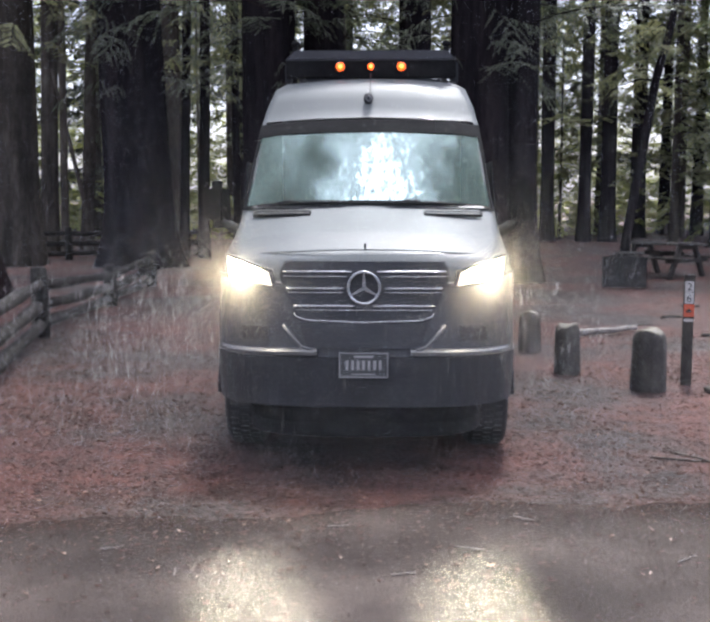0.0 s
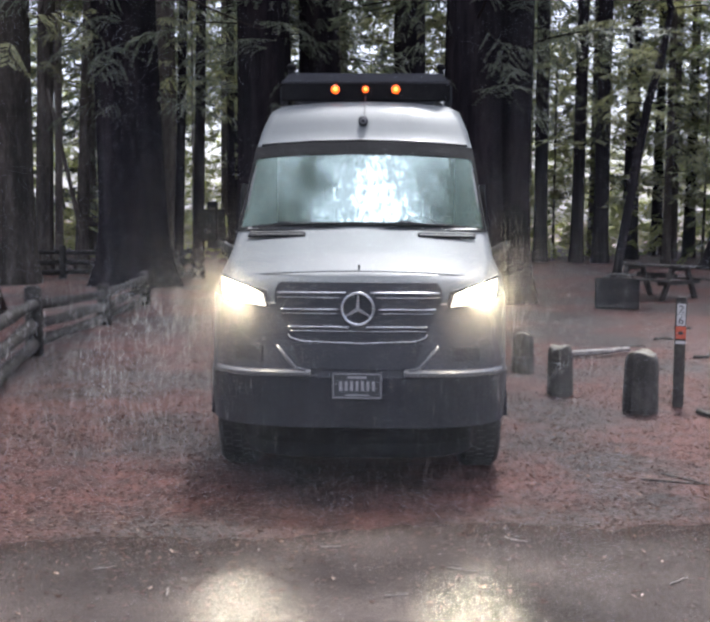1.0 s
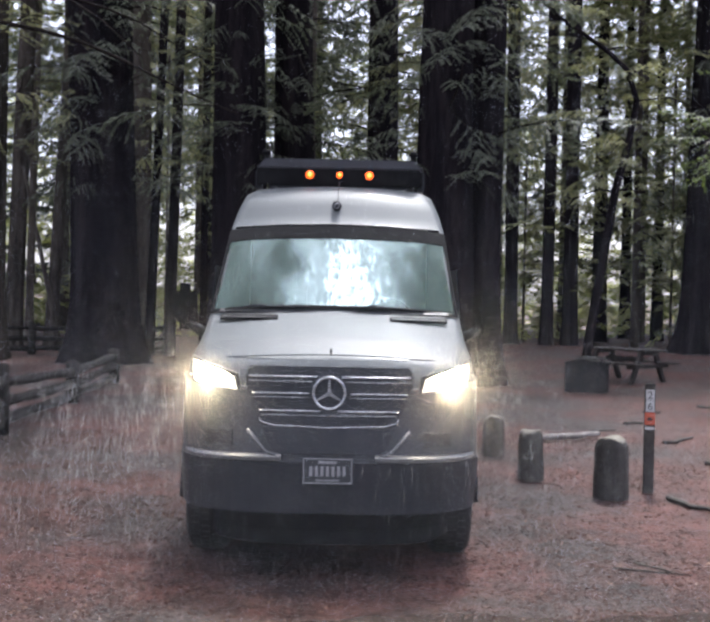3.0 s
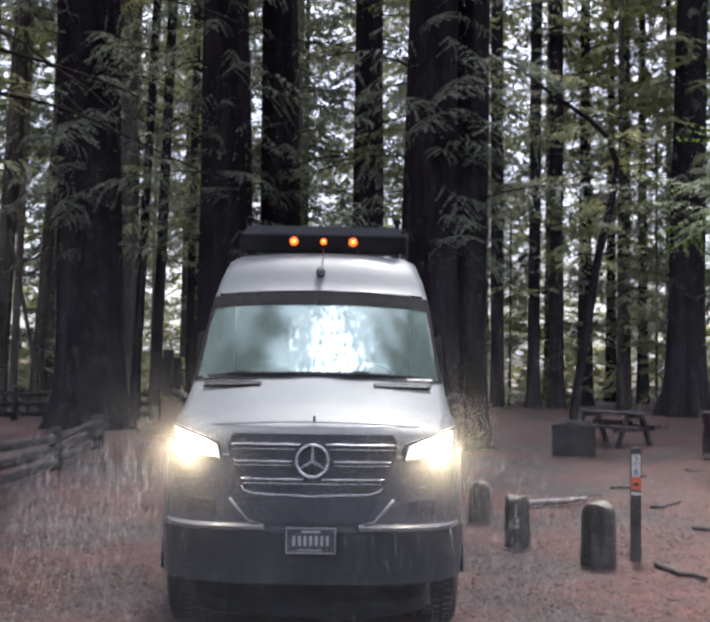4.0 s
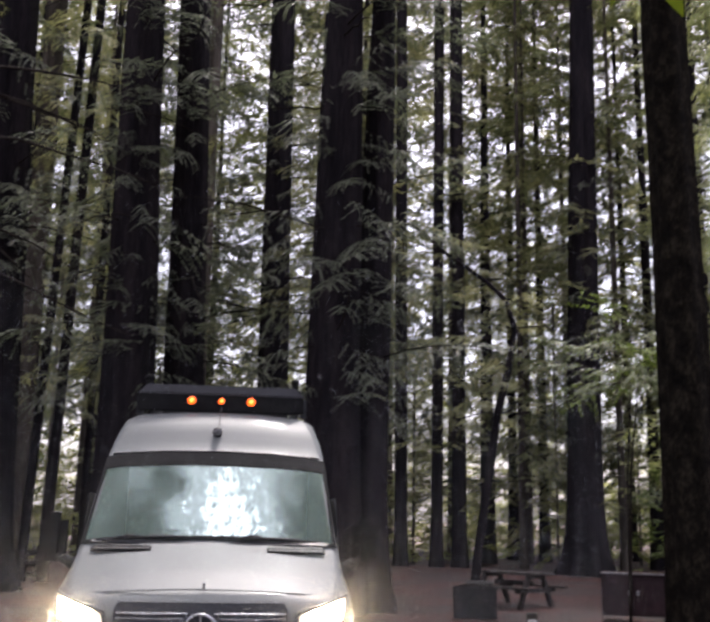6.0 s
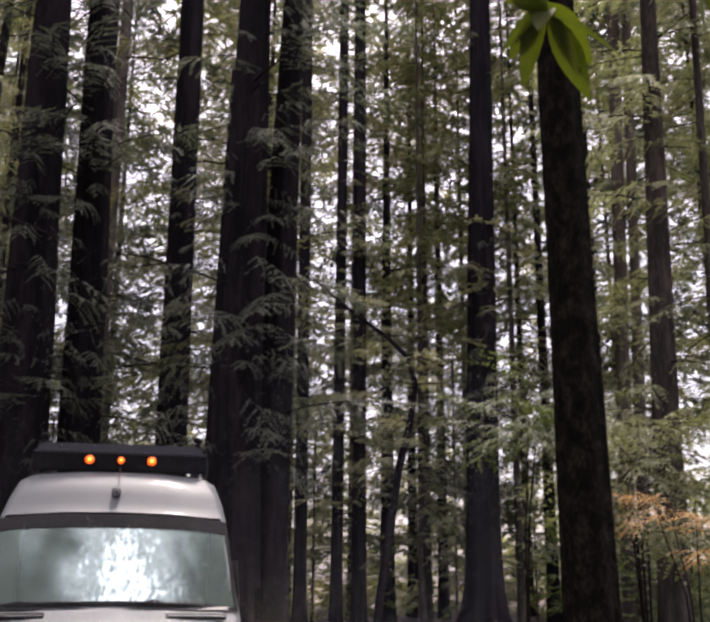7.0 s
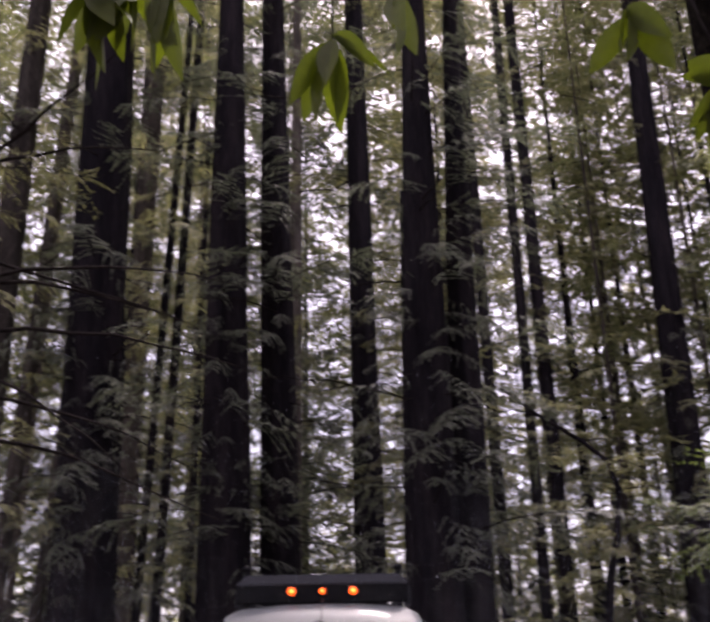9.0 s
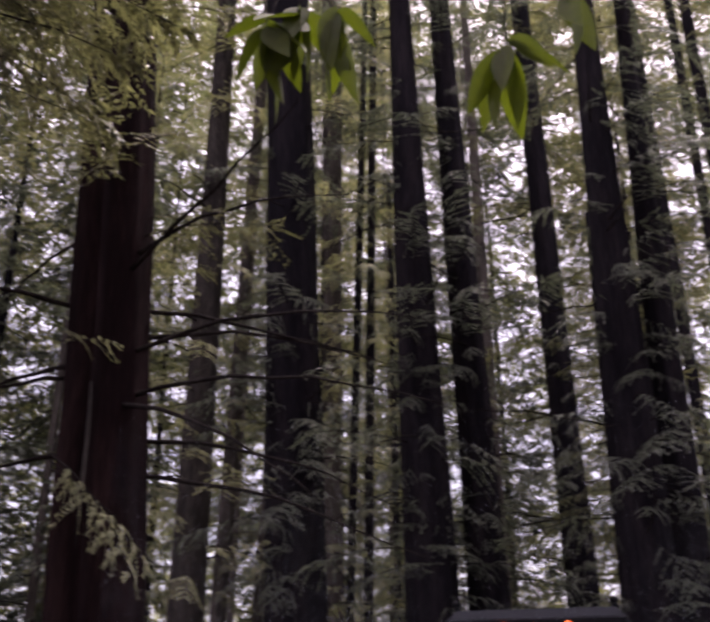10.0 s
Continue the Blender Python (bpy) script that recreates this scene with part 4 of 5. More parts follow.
def van_body(van):
    rows = []
    for a, b in zip(BODY_SECTIONS, BODY_SECTIONS[1:]):
        steps = max(1, min(8, round((b[0] - a[0]) / 0.06)))
        for k in range(steps):
            rows.append([p + (q - p) * k / steps for p, q in zip(a, b)])
    rows.append(list(BODY_SECTIONS[-1]))
    verts, faces, n = [], [], 21
    for r in rows:
        half = body_half(*r)
        ring = half + [(-x, z) for x, z in half[-2:0:-1]]
        for x, z in ring:
            verts.append((x, r[0], z))
    n = 20
    for j in range(len(rows) - 1):
        for k in range(n):
            k2 = (k + 1) % n
            if 1.215 < rows[j][0] < 1.925 and k in (8, 9, 10, 11):
                continue
            faces.append((j * n + k, j * n + k2, (j + 1) * n + k2, (j + 1) * n + k))
    faces.append(tuple(range(n)))
    faces.append(tuple((len(rows) - 1) * n + k for k in range(n))[::-1])
    return arrays("body", verts, faces, PAINT, van, "light grey painted body", smooth=True)


def wrapped(z0, z1, out0, out1, reach=1.0, steps=40, back=0.75, slope=0.0, rise=0.0):
    """A band that follows the nose from side to side."""
    bm = bmesh.new()
    rows = []
    for k in range(steps + 1):
        a = math.pi * k / steps
        c, s = math.cos(a), math.sin(a)
        x = -reach * 1.01 * math.copysign(abs(c) ** (2 / 3.2), c)
        y = back - back * abs(s) ** (2 / 3.2)
        nx, ny = -c * 0.9, -s
        rows.append([bm.verts.new((x + o * nx, y + o * ny + slope * (z - z0), z)) for o, z in ((-0.05, z0), (out0, z0), (out1, z1 + rise * abs(c)), (-0.05, z1 + rise * abs(c)))])
    for a, b in zip(rows, rows[1:]):
        for k in range(4):
            bm.faces.new((a[k], a[(k + 1) % 4], b[(k + 1) % 4], b[k]))
    bm.faces.new(rows[0])
    bm.faces.new(rows[-1][::-1])
    return bm


def on_face(outline_left, outline_right, rows, proud, sides=10, thick=0.03):
    """A panel laid on the nose between two edges, each a function of 0 (bottom) to 1 (top) that gives x and z."""
    bm = bmesh.new()
    grid, back = [], []
    for j in range(rows + 1):
        v = j / rows
        (xl, zl), (xr, zr) = outline_left(v), outline_right(v)
        line, deep = [], []
        for i in range(sides + 1):
            u = i / sides
            x, z = xl + (xr - xl) * u, zl + (zr - zl) * u
            line.append(bm.verts.new((x, face_y(x, z) - proud, z)))
            deep.append(bm.verts.new((x, face_y(x, z) - proud + thick, z)))
        grid.append(line)
        back.append(deep)
    for g, flip in ((grid, False), (back, True)):
        for j in range(rows):
            for i in range(sides):
                q = (g[j][i], g[j][i + 1], g[j + 1][i + 1], g[j + 1][i])
                bm.faces.new(q[::-1] if flip else q)
    rim = [(0, i) for i in range(sides)] + [(j, sides) for j in range(rows)] + [(rows, i) for i in range(sides, 0, -1)] + [(j, 0) for j in range(rows, 0, -1)]
    for (j, i), (j2, i2) in zip(rim, rim[1:] + rim[:1]):
        bm.faces.new((grid[j][i], back[j][i], back[j2][i2], grid[j2][i2]))
    return bm


def lerp2(a, b):
    return lambda v: (a[0] + (b[0] - a[0]) * v, a[1] + (b[1] - a[1]) * v)


def wheel(van, x, y):
    side = 1 if x > 0 else -1
    root = part("wheel", lathe([(0.20, -0.10), (0.235, -0.115), (0.235, 0.115), (0.20, 0.10)], 28, "x", (x, y, 0.395)), STEEL, van, smooth=True)
    part("tyre", lathe([(0.235, -0.12), (0.30, -0.142), (0.36, -0.14), (0.388, -0.115), (0.395, -0.05), (0.395, 0.05), (0.388, 0.115), (0.36, 0.14), (0.30, 0.142), (0.235, 0.12)], 36, "x", (x, y, 0.395)), RUBBER, root, smooth=True)
    bm = bmesh.new()
    for k in range(48):
        a = 2 * math.pi * k / 48
        for s in (-0.07, 0.0, 0.07):
            m = Matrix.Translation((x + s, y, 0.395)) @ pose(0, 0, 0, math.degrees(a) + (3.7 if s == 0 else 0), 0, 0)
            bmesh.ops.create_cube(bm, size=1, matrix=m @ Matrix.Translation((0, 0, 0.394)) @ Matrix.Diagonal((0.055, 0.032, 0.016, 1)))
    part("tread", bm, RUBBER, root)
    part("rim", lathe([(0.03, side * 0.06), (0.10, side * 0.075), (0.19, side * 0.03), (0.225, side * 0.10), (0.232, side * 0.10)], 28, "x", (x, y, 0.395)), STEEL, root, smooth=True)


def build_van():
    van = thing("camper_van", pose(0.0, 6.10, 0.0, 0, 0, -1.4), "light grey high-roof camper van parked with headlamps lit", "van")
    van_body(van)
    # front bumper
    part("bumper", wrapped(0.47, 0.80, 0.005, 0.025), PLASTIC, van, "black plastic lower bumper", smooth=False)
    part("bumper_top", wrapped(0.80, 1.235, 0.014, 0.016, slope=0.2, rise=0.075, steps=72), PLASTIC_GREY, van, "dark grey plastic upper bumper", smooth=False)
    # Dark band added below the bumper to stand for the shade there.
    part("bumper_apron", wrapped(0.26, 0.475, -0.08, -0.01, reach=0.84), DARK, van)
    for s in (-1, 1):
        bm = bmesh.new()
        rows = []
        for k in range(13):
            x = s * (0.30 + 0.66 * k / 12)
            z = 0.835 - 0.01 * k / 12
            y = face_y(x, 0.8)
            rows.append([bm.verts.new((x, y + o, z + h)) for o, h in ((0.05, -0.02), (-0.045, -0.022), (-0.05, 0.0), (-0.035, 0.014), (0.05, 0.02))])
        for a, b in zip(rows, rows[1:]):
            for k in range(5):
                bm.faces.new((a[k], a[(k + 1) % 5], b[(k + 1) % 5], b[k]))
        bm.faces.new(rows[0])
        bm.faces.new(rows[-1][::-1])
        part("bumper_step", bm, BUMPER_STEP, van, "grey step along the bumper")
    part("lower_grille", on_face(lambda v: (-0.36 - 0.06 * v, 0.855 + 0.165 * v), lambda v: (0.36 + 0.06 * v, 0.855 + 0.165 * v), 4, 0.03), PLASTIC, van)
    for s in (-1, 1):
        part("bumper_trim", tube([(s * x, face_y(x, z) - 0.034, z) for x, z in ((0.52, 1.0), (0.46, 0.93), (0.40, 0.865), (0.33, 0.845))], 0.010, 6), BUMPER_STEP, van, smooth=True)
        part("fog_recess", on_face(lerp2((s * 0.62, 0.90), (s * 0.62, 0.99)), lerp2((s * 0.80, 0.90), (s * 0.80, 0.985)), 2, 0.022), PLASTIC, van)
    # grille
    def left(v):
        return (-0.43 - 0.115 * min(1, v * 1.5) + 0.03 * max(0, v - 0.85) / 0.15, 1.04 + 0.365 * v)

    def right(v):
        x, z = left(v)
        return -x, z
    grille = part("grille", on_face(left, right, 8, 0.026, 16), PLASTIC, van, "black radiator grille with chrome bars")
    for z, thick in ((1.338, 0.0075), (1.308, 0.0035), (1.232, 0.0075), (1.207, 0.0035), (1.122, 0.0075), (1.096, 0.0035)):
        v = (z - 1.04) / 0.365
        edge = -left(v)[0] - 0.02
        inner = math.sqrt(max(0.0, 0.128**2 - (z - 1.238) ** 2)) if abs(z - 1.238) < 0.125 else 0.0
        for s in (-1, 1):
            xs = [s * (inner + (edge - inner) * k / 8) for k in range(9)]
            part("chrome_bar", tube([(x, face_y(x, z) - 0.04, z) for x in xs], thick, 6), CHROME, grille, smooth=True)
    part("grille_rim", tube([(x, face_y(x, z) - 0.030, z) for x, z in [left(v) for v in (0.10, 0.03)] + [(-0.36, 1.03), (0, 1.018), (0.36, 1.03)] + [right(v) for v in (0.03, 0.10)]], 0.006, 6), CHROME, grille, smooth=True)
    # round badge
    by, bz = face_y(0, 1.238) - 0.06, 1.238
    badge = part("round_badge", lathe([(0.09, 0.0), (0.098, -0.012), (0.108, -0.012), (0.112, 0.0), (0.108, 0.02), (0.09, 0.02)], 48, "y", (0, by, bz)), CHROME, van, "chrome ring with three spokes", smooth=True)
    part("badge_back", lathe([(0.0, 0.012), (0.095, 0.012), (0.095, 0.022), (0.0, 0.022)], 40, "y", (0, by, bz)), PLASTIC, badge)
    for k in range(3):
        a = radians(90 + 120 * k)
        d, n = (math.cos(a), math.sin(a)), (-math.sin(a), math.cos(a))
        m = Matrix.Translation((0, by - 0.008, bz))
        pts = [(n[0] * 0.013, n[1] * 0.013), (d[0] * 0.10 + n[0] * 0.004, d[1] * 0.10 + n[1] * 0.004), (d[0] * 0.10 - n[0] * 0.004, d[1] * 0.10 - n[1] * 0.004), (-n[0] * 0.013, -n[1] * 0.013)]
        part("badge_spoke", slab(pts, 0.014, m), CHROME, badge)
    # headlamps
    for s in (-1, 1):
        shell = part("headlamp", on_face(lerp2((s * 0.575, 1.228), (s * 0.60, 1.345)), lerp2((s * 0.925, 1.275), (s * 0.95, 1.445)), 4, 0.022, 8, 0.06), PLASTIC, van, "lit headlamp with warm white glow")
        part("lens", on_face(lerp2((s * 0.60, 1.245), (s * 0.625, 1.33)), lerp2((s * 0.905, 1.285), (s * 0.935, 1.425)), 4, 0.03, 8, 0.02), HEADLAMP, shell)
    # plate: pale bars in place of the writing
    py = -0.05
    plate = part("number_plate", block((0.312, 0.012, 0.158), (0, py, 0.752), 0.004), PLATE_FACE, van, "dark number plate with pale bars")
    for name_, size, at in [("plate_frame", (0.312, 0.006, 0.006), (0, py - 0.008, 0.830)), ("plate_frame", (0.312, 0.006, 0.006), (0, py - 0.008, 0.676)), ("plate_frame", (0.006, 0.006, 0.148), (-0.153, py - 0.008, 0.753)),
                            ("plate_frame", (0.006, 0.006, 0.148), (0.153, py - 0.008, 0.753)), ("plate_bar", (0.12, 0.004, 0.014), (0, py - 0.008, 0.808)), ("plate_bar", (0.15, 0.004, 0.008), (0, py - 0.008, 0.694))]:
        part(name_, block(size, at, 0.001), PLATE_MARK, plate)
    for k in range(7):
        part("plate_bar", block((0.018, 0.004, 0.062), (-0.105 + 0.035 * k, py - 0.008, 0.752), 0.001), PLATE_MARK, plate)
    # bonnet
    for s in (-1, 1):
        vent = part("bonnet_vent", block((0.43, 0.085, 0.016), (s * 0.63, 1.04, 1.694), 0.007, (21, s * 0.8, 0)), DARK, van, "black slotted vent below the windscreen")
        # Right-hand slats take body paint to stand for a wet reflection.
        for k in range(2):
            part("vent_slat", block((0.40, 0.02, 0.01), (s * 0.63, 1.022 + 0.045 * k, 1.6975 + 0.0172 * k), 0.002, (21, s * 0.8, 0)), PAINT if s > 0 else PLASTIC, vent)
    part("bonnet_edge", tube([(0.86 * math.sin(a), 0.315 + 0.0 * a + 0.12 * abs(math.sin(a)) ** 3, 1.468 - 0.045 * abs(math.sin(a)) ** 2) for a in [radians(-75 + 10 * k) for k in range(16)]], 0.006, 6), PAINT, van, smooth=True)
    part("bonnet_pin", tube([(0.0, 0.33, 1.46), (0.0, 0.32, 1.51)], 0.008, 6), PLASTIC, van)
    part("cowl", block((1.74, 0.045, 0.014), (0, 1.205, 1.738), 0.005, (30, 0, 0)), PLASTIC, van, "black cowl under the windscreen")
    # windscreen
    def screen(v, u, out):
        w = 0.948 + (0.888 - 0.948) * v
        return (w * u, 1.222 + 0.68 * v - 0.8 * out, 1.725 + 0.68 * v + 0.036 * (1 - u * u) - 0.015 * u**10 + 0.6 * out)
    verts = [screen(j / 10, -1 + 2 * i / 16, 0.01) for j in range(11) for i in range(17)]
    quads = [(j * 17 + i, j * 17 + i + 1, (j + 1) * 17 + i + 1, (j + 1) * 17 + i) for j in range(10) for i in range(16)]
    glass = arrays("windscreen", verts, quads, SCREEN, van, "rain-streaked windscreen", smooth=True)
    glass.visible_shadow = False

    def band(v0, v1, u0, u1, out):
        vs = [screen(v0 + (v1 - v0) * j / 3, u0 + (u1 - u0) * i / 12, out + d) for d in (0.0, -0.008) for j in range(4) for i in range(13)]
        fs = [(j * 13 + i, j * 13 + i + 1, (j + 1) * 13 + i + 1, (j + 1) * 13 + i) for j in range(3) for i in range(12)]
        return vs, fs + [tuple(52 + k for k in f[::-1]) for f in fs]
    for lab, v0, v1, u0, u1 in (("top_band", 0.84, 1.0, -1, 1), ("bottom_band", 0.0, 0.035, -1, 1), ("side_band", 0.03, 0.845, -1, -0.97), ("side_band", 0.03, 0.845, 0.97, 1)):
        arrays(lab, *band(v0, v1, u0, u1, 0.016), DARK, glass)
    for xa, xb in ((-0.80, -0.18), (0.12, 0.66)):
        pts = []
        for k in range(9):
            t = k / 8
            x = xa + (xb - xa) * t
            p = screen(0.008 + 0.014 * math.sin(2.2 * t), x / 0.91, 0.026)
            pts.append(p)
        wiper = part("wiper", tube(pts, 0.006, 6), PLASTIC, van, "black wiper at rest", smooth=True)
        p0 = screen(0.0, (xa + 0.05) / 0.91, 0.03)
        part("wiper_arm", tube([p0, tuple(0.5 * (a + b) + (0.02 if k == 2 else 0) for k, (a, b) in enumerate(zip(p0, pts[5]))), pts[4]], 0.008, 6), PLASTIC, wiper)
    # cab
    part("dashboard", block((1.70, 0.55, 0.32), (0, 1.62, 1.46), 0.08), FABRIC, van, "dark dashboard")
    for s in (-1, 1):
        seat = part("seat", block((0.52, 0.20, 0.75), (s * 0.46, 2.45, 1.55), 0.07, (-10, 0, 0)), FABRIC, van, "dark cab seat")
        part("headrest", block((0.28, 0.12, 0.20), (s * 0.46, 2.54, 2.04), 0.05), FABRIC, seat)
    part("steering_wheel", lathe([(0.19, -0.012), (0.205, 0.0), (0.19, 0.012), (0.178, 0.0), (0.19, -0.012)], 28, "y", (0.46, 1.98, 1.66)), PLASTIC, van, smooth=True)
    part("cab_curtain", block((1.66, 0.04, 2.1), (0, 2.95, 1.65), 0.01), FABRIC, van)
    part("rear_view_mirror", block((0.26, 0.05, 0.09), (0, 1.80, 2.235), 0.025), PLASTIC, van)
    # mirrors
    for s in (-1, 1):
        mirror = part("door_mirror", block((0.20, 0.15, 0.37), (s * 1.19, 1.50, 1.76), 0.06), DARK, van, "black door mirror", smooth=False)
        part("mirror_arm", tube([(s * 0.97, 1.56, 1.52), (s * 1.08, 1.53, 1.58), (s * 1.16, 1.51, 1.64)], [0.05, 0.04, 0.04], 8), PLASTIC, mirror, smooth=True)
        part("side_window", block((0.012, 0.95, 0.55), (s * 0.985, 2.05, 1.82), 0.005, (0, -s * 4.5, 0)), PLASTIC, van)
        part("wheel_arch", tube([(s * 1.0, 0.98 + 0.50 * math.cos(a), 0.42 + 0.50 * math.sin(a)) for a in [radians(5 + 17 * k) for k in range(11)]], 0.03, 6), PLASTIC, van, smooth=True)
        part("sill_step", tube([(s * 0.98, 1.6, 0.40), (s * 1.0, 1.75, 0.38), (s * 1.0, 3.9, 0.38), (s * 0.98, 4.05, 0.40)], 0.045, 8), PLASTIC, van, smooth=True)
        for y in (0.98, 4.65):
            wheel(van, s * 0.865, y)
    part("underbody", block((1.45, 5.2, 0.20), (0, 3.1, 0.44), 0.04), DARK, van)
    part("skid_plate", block((1.2, 0.55, 0.05), (0, 0.45, 0.33), 0.02, (-12, 0, 0)), DARK, van)
    part("axle", tube([(-0.85, 0.98, 0.39), (0.85, 0.98, 0.39)], 0.06, 10), DARK, van, smooth=True)
    # roof rack
    part("rack_fairing", slab([(-0.74, 2.84), (0.74, 2.84), (0.735, 2.99), (0.70, 3.055), (-0.70, 3.055), (-0.735, 2.99)], 0.05, pose(0, 2.42, 0), 0.012), DARK, van, "black roof rack fairing")
    part("rack_brow", slab([(-0.735, 2.992), (0.735, 2.992), (0.66, 3.078), (-0.66, 3.078)], 0.30, pose(0, 2.405, 0), 0.012), PLASTIC_GREY, van, "dark grey upper edge of the rack")
    for s in (-1, 1):
        part("rack_rail", tube([(s * 0.71, 2.45, 3.0), (s * 0.71, 5.5, 3.0)], 0.03, 8), PLASTIC, van, smooth=True)
        part("rack_bracket", block((0.05, 0.08, 0.06), (s * 0.655, 2.47, 3.09), 0.012), DARK, van)
        part("rack_knob", lathe([(0.0, 0.0), (0.035, 0.004), (0.04, 0.03), (0.022, 0.05), (0.0, 0.052)], 14, "z", (s * 0.655, 2.47, 3.115)), DARK, van, smooth=True)
        for y in (2.7, 4.0, 5.3):
            part("rack_foot", block((0.06, 0.10, 0.18), (s * 0.74, y, 2.92), 0.01), PLASTIC, van)
    for y in (2.9, 3.5, 4.1, 4.7, 5.3):
        part("rack_bar", block((1.40, 0.06, 0.03), (0, y, 3.02), 0.008), PLASTIC, van)
    for x, r in ((-0.263, 0.042), (0.0, 0.032), (0.263, 0.042)):
        lamp = part("marker_lamp", lathe([(0.0, -0.012), (r * 0.7, -0.012), (r, 0.0), (r, 0.02), (0.0, 0.02)], 20, "y", (x, 2.405, 2.938)), PLASTIC, van, "lit amber marker lamp")
        part("amber_lens", lathe([(0.0, -0.03), (r * 0.45, -0.027), (r * 0.8, -0.018), (r * 0.86, -0.011), (0.0, -0.011)], 18, "y", (x, 2.405, 2.938)), AMBER, lamp, smooth=True)
        part("bulb", lathe([(0.0, -0.036), (r * 0.3, -0.033), (r * 0.38, -0.024), (0.0, -0.024)], 14, "y", (x, 2.405, 2.938)), AMBER_CORE, lamp, smooth=True)
    # small round sensor on the roof brow, on a wire from the rack
    part("sensor_wire", tube([(0.0, 2.40, 2.88), (0.0, 2.27, 2.80), (0.0, 2.14, 2.71), (-0.01, 2.06, 2.64)], 0.006, 6), PLASTIC, van)
    knob = part("roof_sensor", lathe([(0.0, -0.045), (0.022, -0.043), (0.036, -0.02), (0.04, 0.0), (0.034, 0.025), (0.018, 0.04), (0.0, 0.042)], 20, "z", (-0.012, 2.06, 2.635)), PLASTIC, van, "small round black sensor", smooth=True)
    part("sensor_ring", lathe([(0.016, 0.0), (0.024, -0.004), (0.026, 0.004), (0.016, 0.006)], 18, "y", (-0.012, 2.024, 2.63)), EDGE, knob, smooth=True)
    return van


VAN = build_van()
for s in (-1, 1):
    beam = new("headlamp_beam", bpy.data.lights.new("headlamp_beam", "SPOT"))
    beam.data.energy, beam.data.color, beam.data.spot_size, beam.data.spot_blend, beam.data.shadow_soft_size = 58.0, (1.0, 0.84, 0.55), radians(150), 1.0, 0.07
    spot_eye = VAN.matrix_world @ Vector((s * 0.77, 0.12, 1.33))
    beam.matrix_world = look(spot_eye, spot_eye + Vector((s * 0.06, -1.0, -0.42)))


# ---- campsite ----
def picnic_table():
    t = thing("picnic_table", pose(7.15, 23.0, 0, 0, 0, -52), "dark weathered wooden picnic table with attached benches", "table")
    for k in range(5):
        part("table_board", block((1.85, 0.145, 0.045), (0, -0.30 + 0.15 * k, 0.765), 0.008), WOOD, t)
    for s in (-1, 1):
        for k in range(2):
            part("bench_board", block((1.95, 0.14, 0.045), (0, s * (0.62 + 0.15 * k), 0.455), 0.008), WOOD, t)
        part("cross_beam", block((0.09, 1.60, 0.09), (s * 0.62, 0, 0.39), 0.01), WOOD, t)
        part("top_beam", block((0.09, 0.72, 0.09), (s * 0.62, 0, 0.70), 0.01), WOOD, t)
        for q in (-1, 1):
            part("leg", block((0.09, 0.13, 0.92), (s * 0.62, q * 0.46, 0.375), 0.01, (q * 27, 0, 0)), WOOD, t)
    part("brace", block((1.1, 0.06, 0.09), (0, 0, 0.55), 0.01), WOOD, t)


def fire_ring():
    f = thing("fire_ring", pose(5.45, 20.2, 0, 0, 0, -13), "low steel campfire box with a grill plate on top", "fire pit")
    for x, y, sx, sy in ((0, -0.40, 0.88, 0.02), (0, 0.40, 0.88, 0.02), (-0.43, 0, 0.02, 0.80), (0.43, 0, 0.02, 0.80)):
        part("side_plate", block((sx, sy, 0.60), (x, y, 0.30), 0.004), STEEL, f)
    part("rim", block((0.94, 0.05, 0.03), (0, -0.40, 0.61), 0.008), STEEL, f)
    part("grill_plate", block((0.60, 0.42, 0.02), (0.10, 0.05, 0.69), 0.006, (4, 0, 0)), STEEL, f, "pale flat grill plate")
    for s in (-1, 1):
        part("grill_post", tube([(0.10 + s * 0.22, 0.15, 0.0), (0.10 + s * 0.22, 0.15, 0.69)], 0.02, 8), STEEL, f, smooth=True)


def locker(x, y, turn, wide):
    k = thing("food_locker", pose(x, y, 0, 0, 0, turn), "dark brown steel food locker on short legs", "locker", "food lockers")
    part("body", block((wide, 0.70, 0.78), (0, 0, 0.56), 0.01), LOCKER, k)
    part("lid", block((wide + 0.06, 0.78, 0.03), (0, 0, 0.97), 0.006), LOCKER, k)
    part("lid_edge", block((wide + 0.06, 0.012, 0.022), (0, -0.395, 0.985), 0.003), EDGE, k, "worn bare metal edge")
    for s in (-1, 1):
        part("side_panel", block((0.02, 0.72, 0.98), (s * (wide / 2 + 0.012), 0, 0.49), 0.004), LOCKER, k)
        door = part("door", block((wide / 2 - 0.03, 0.02, 0.70), (s * wide / 4, -0.362, 0.56), 0.006), LOCKER, k)
        part("latch", block((0.05, 0.03, 0.10), (s * 0.08, -0.38, 0.62), 0.008), EDGE, door, "worn metal latch")


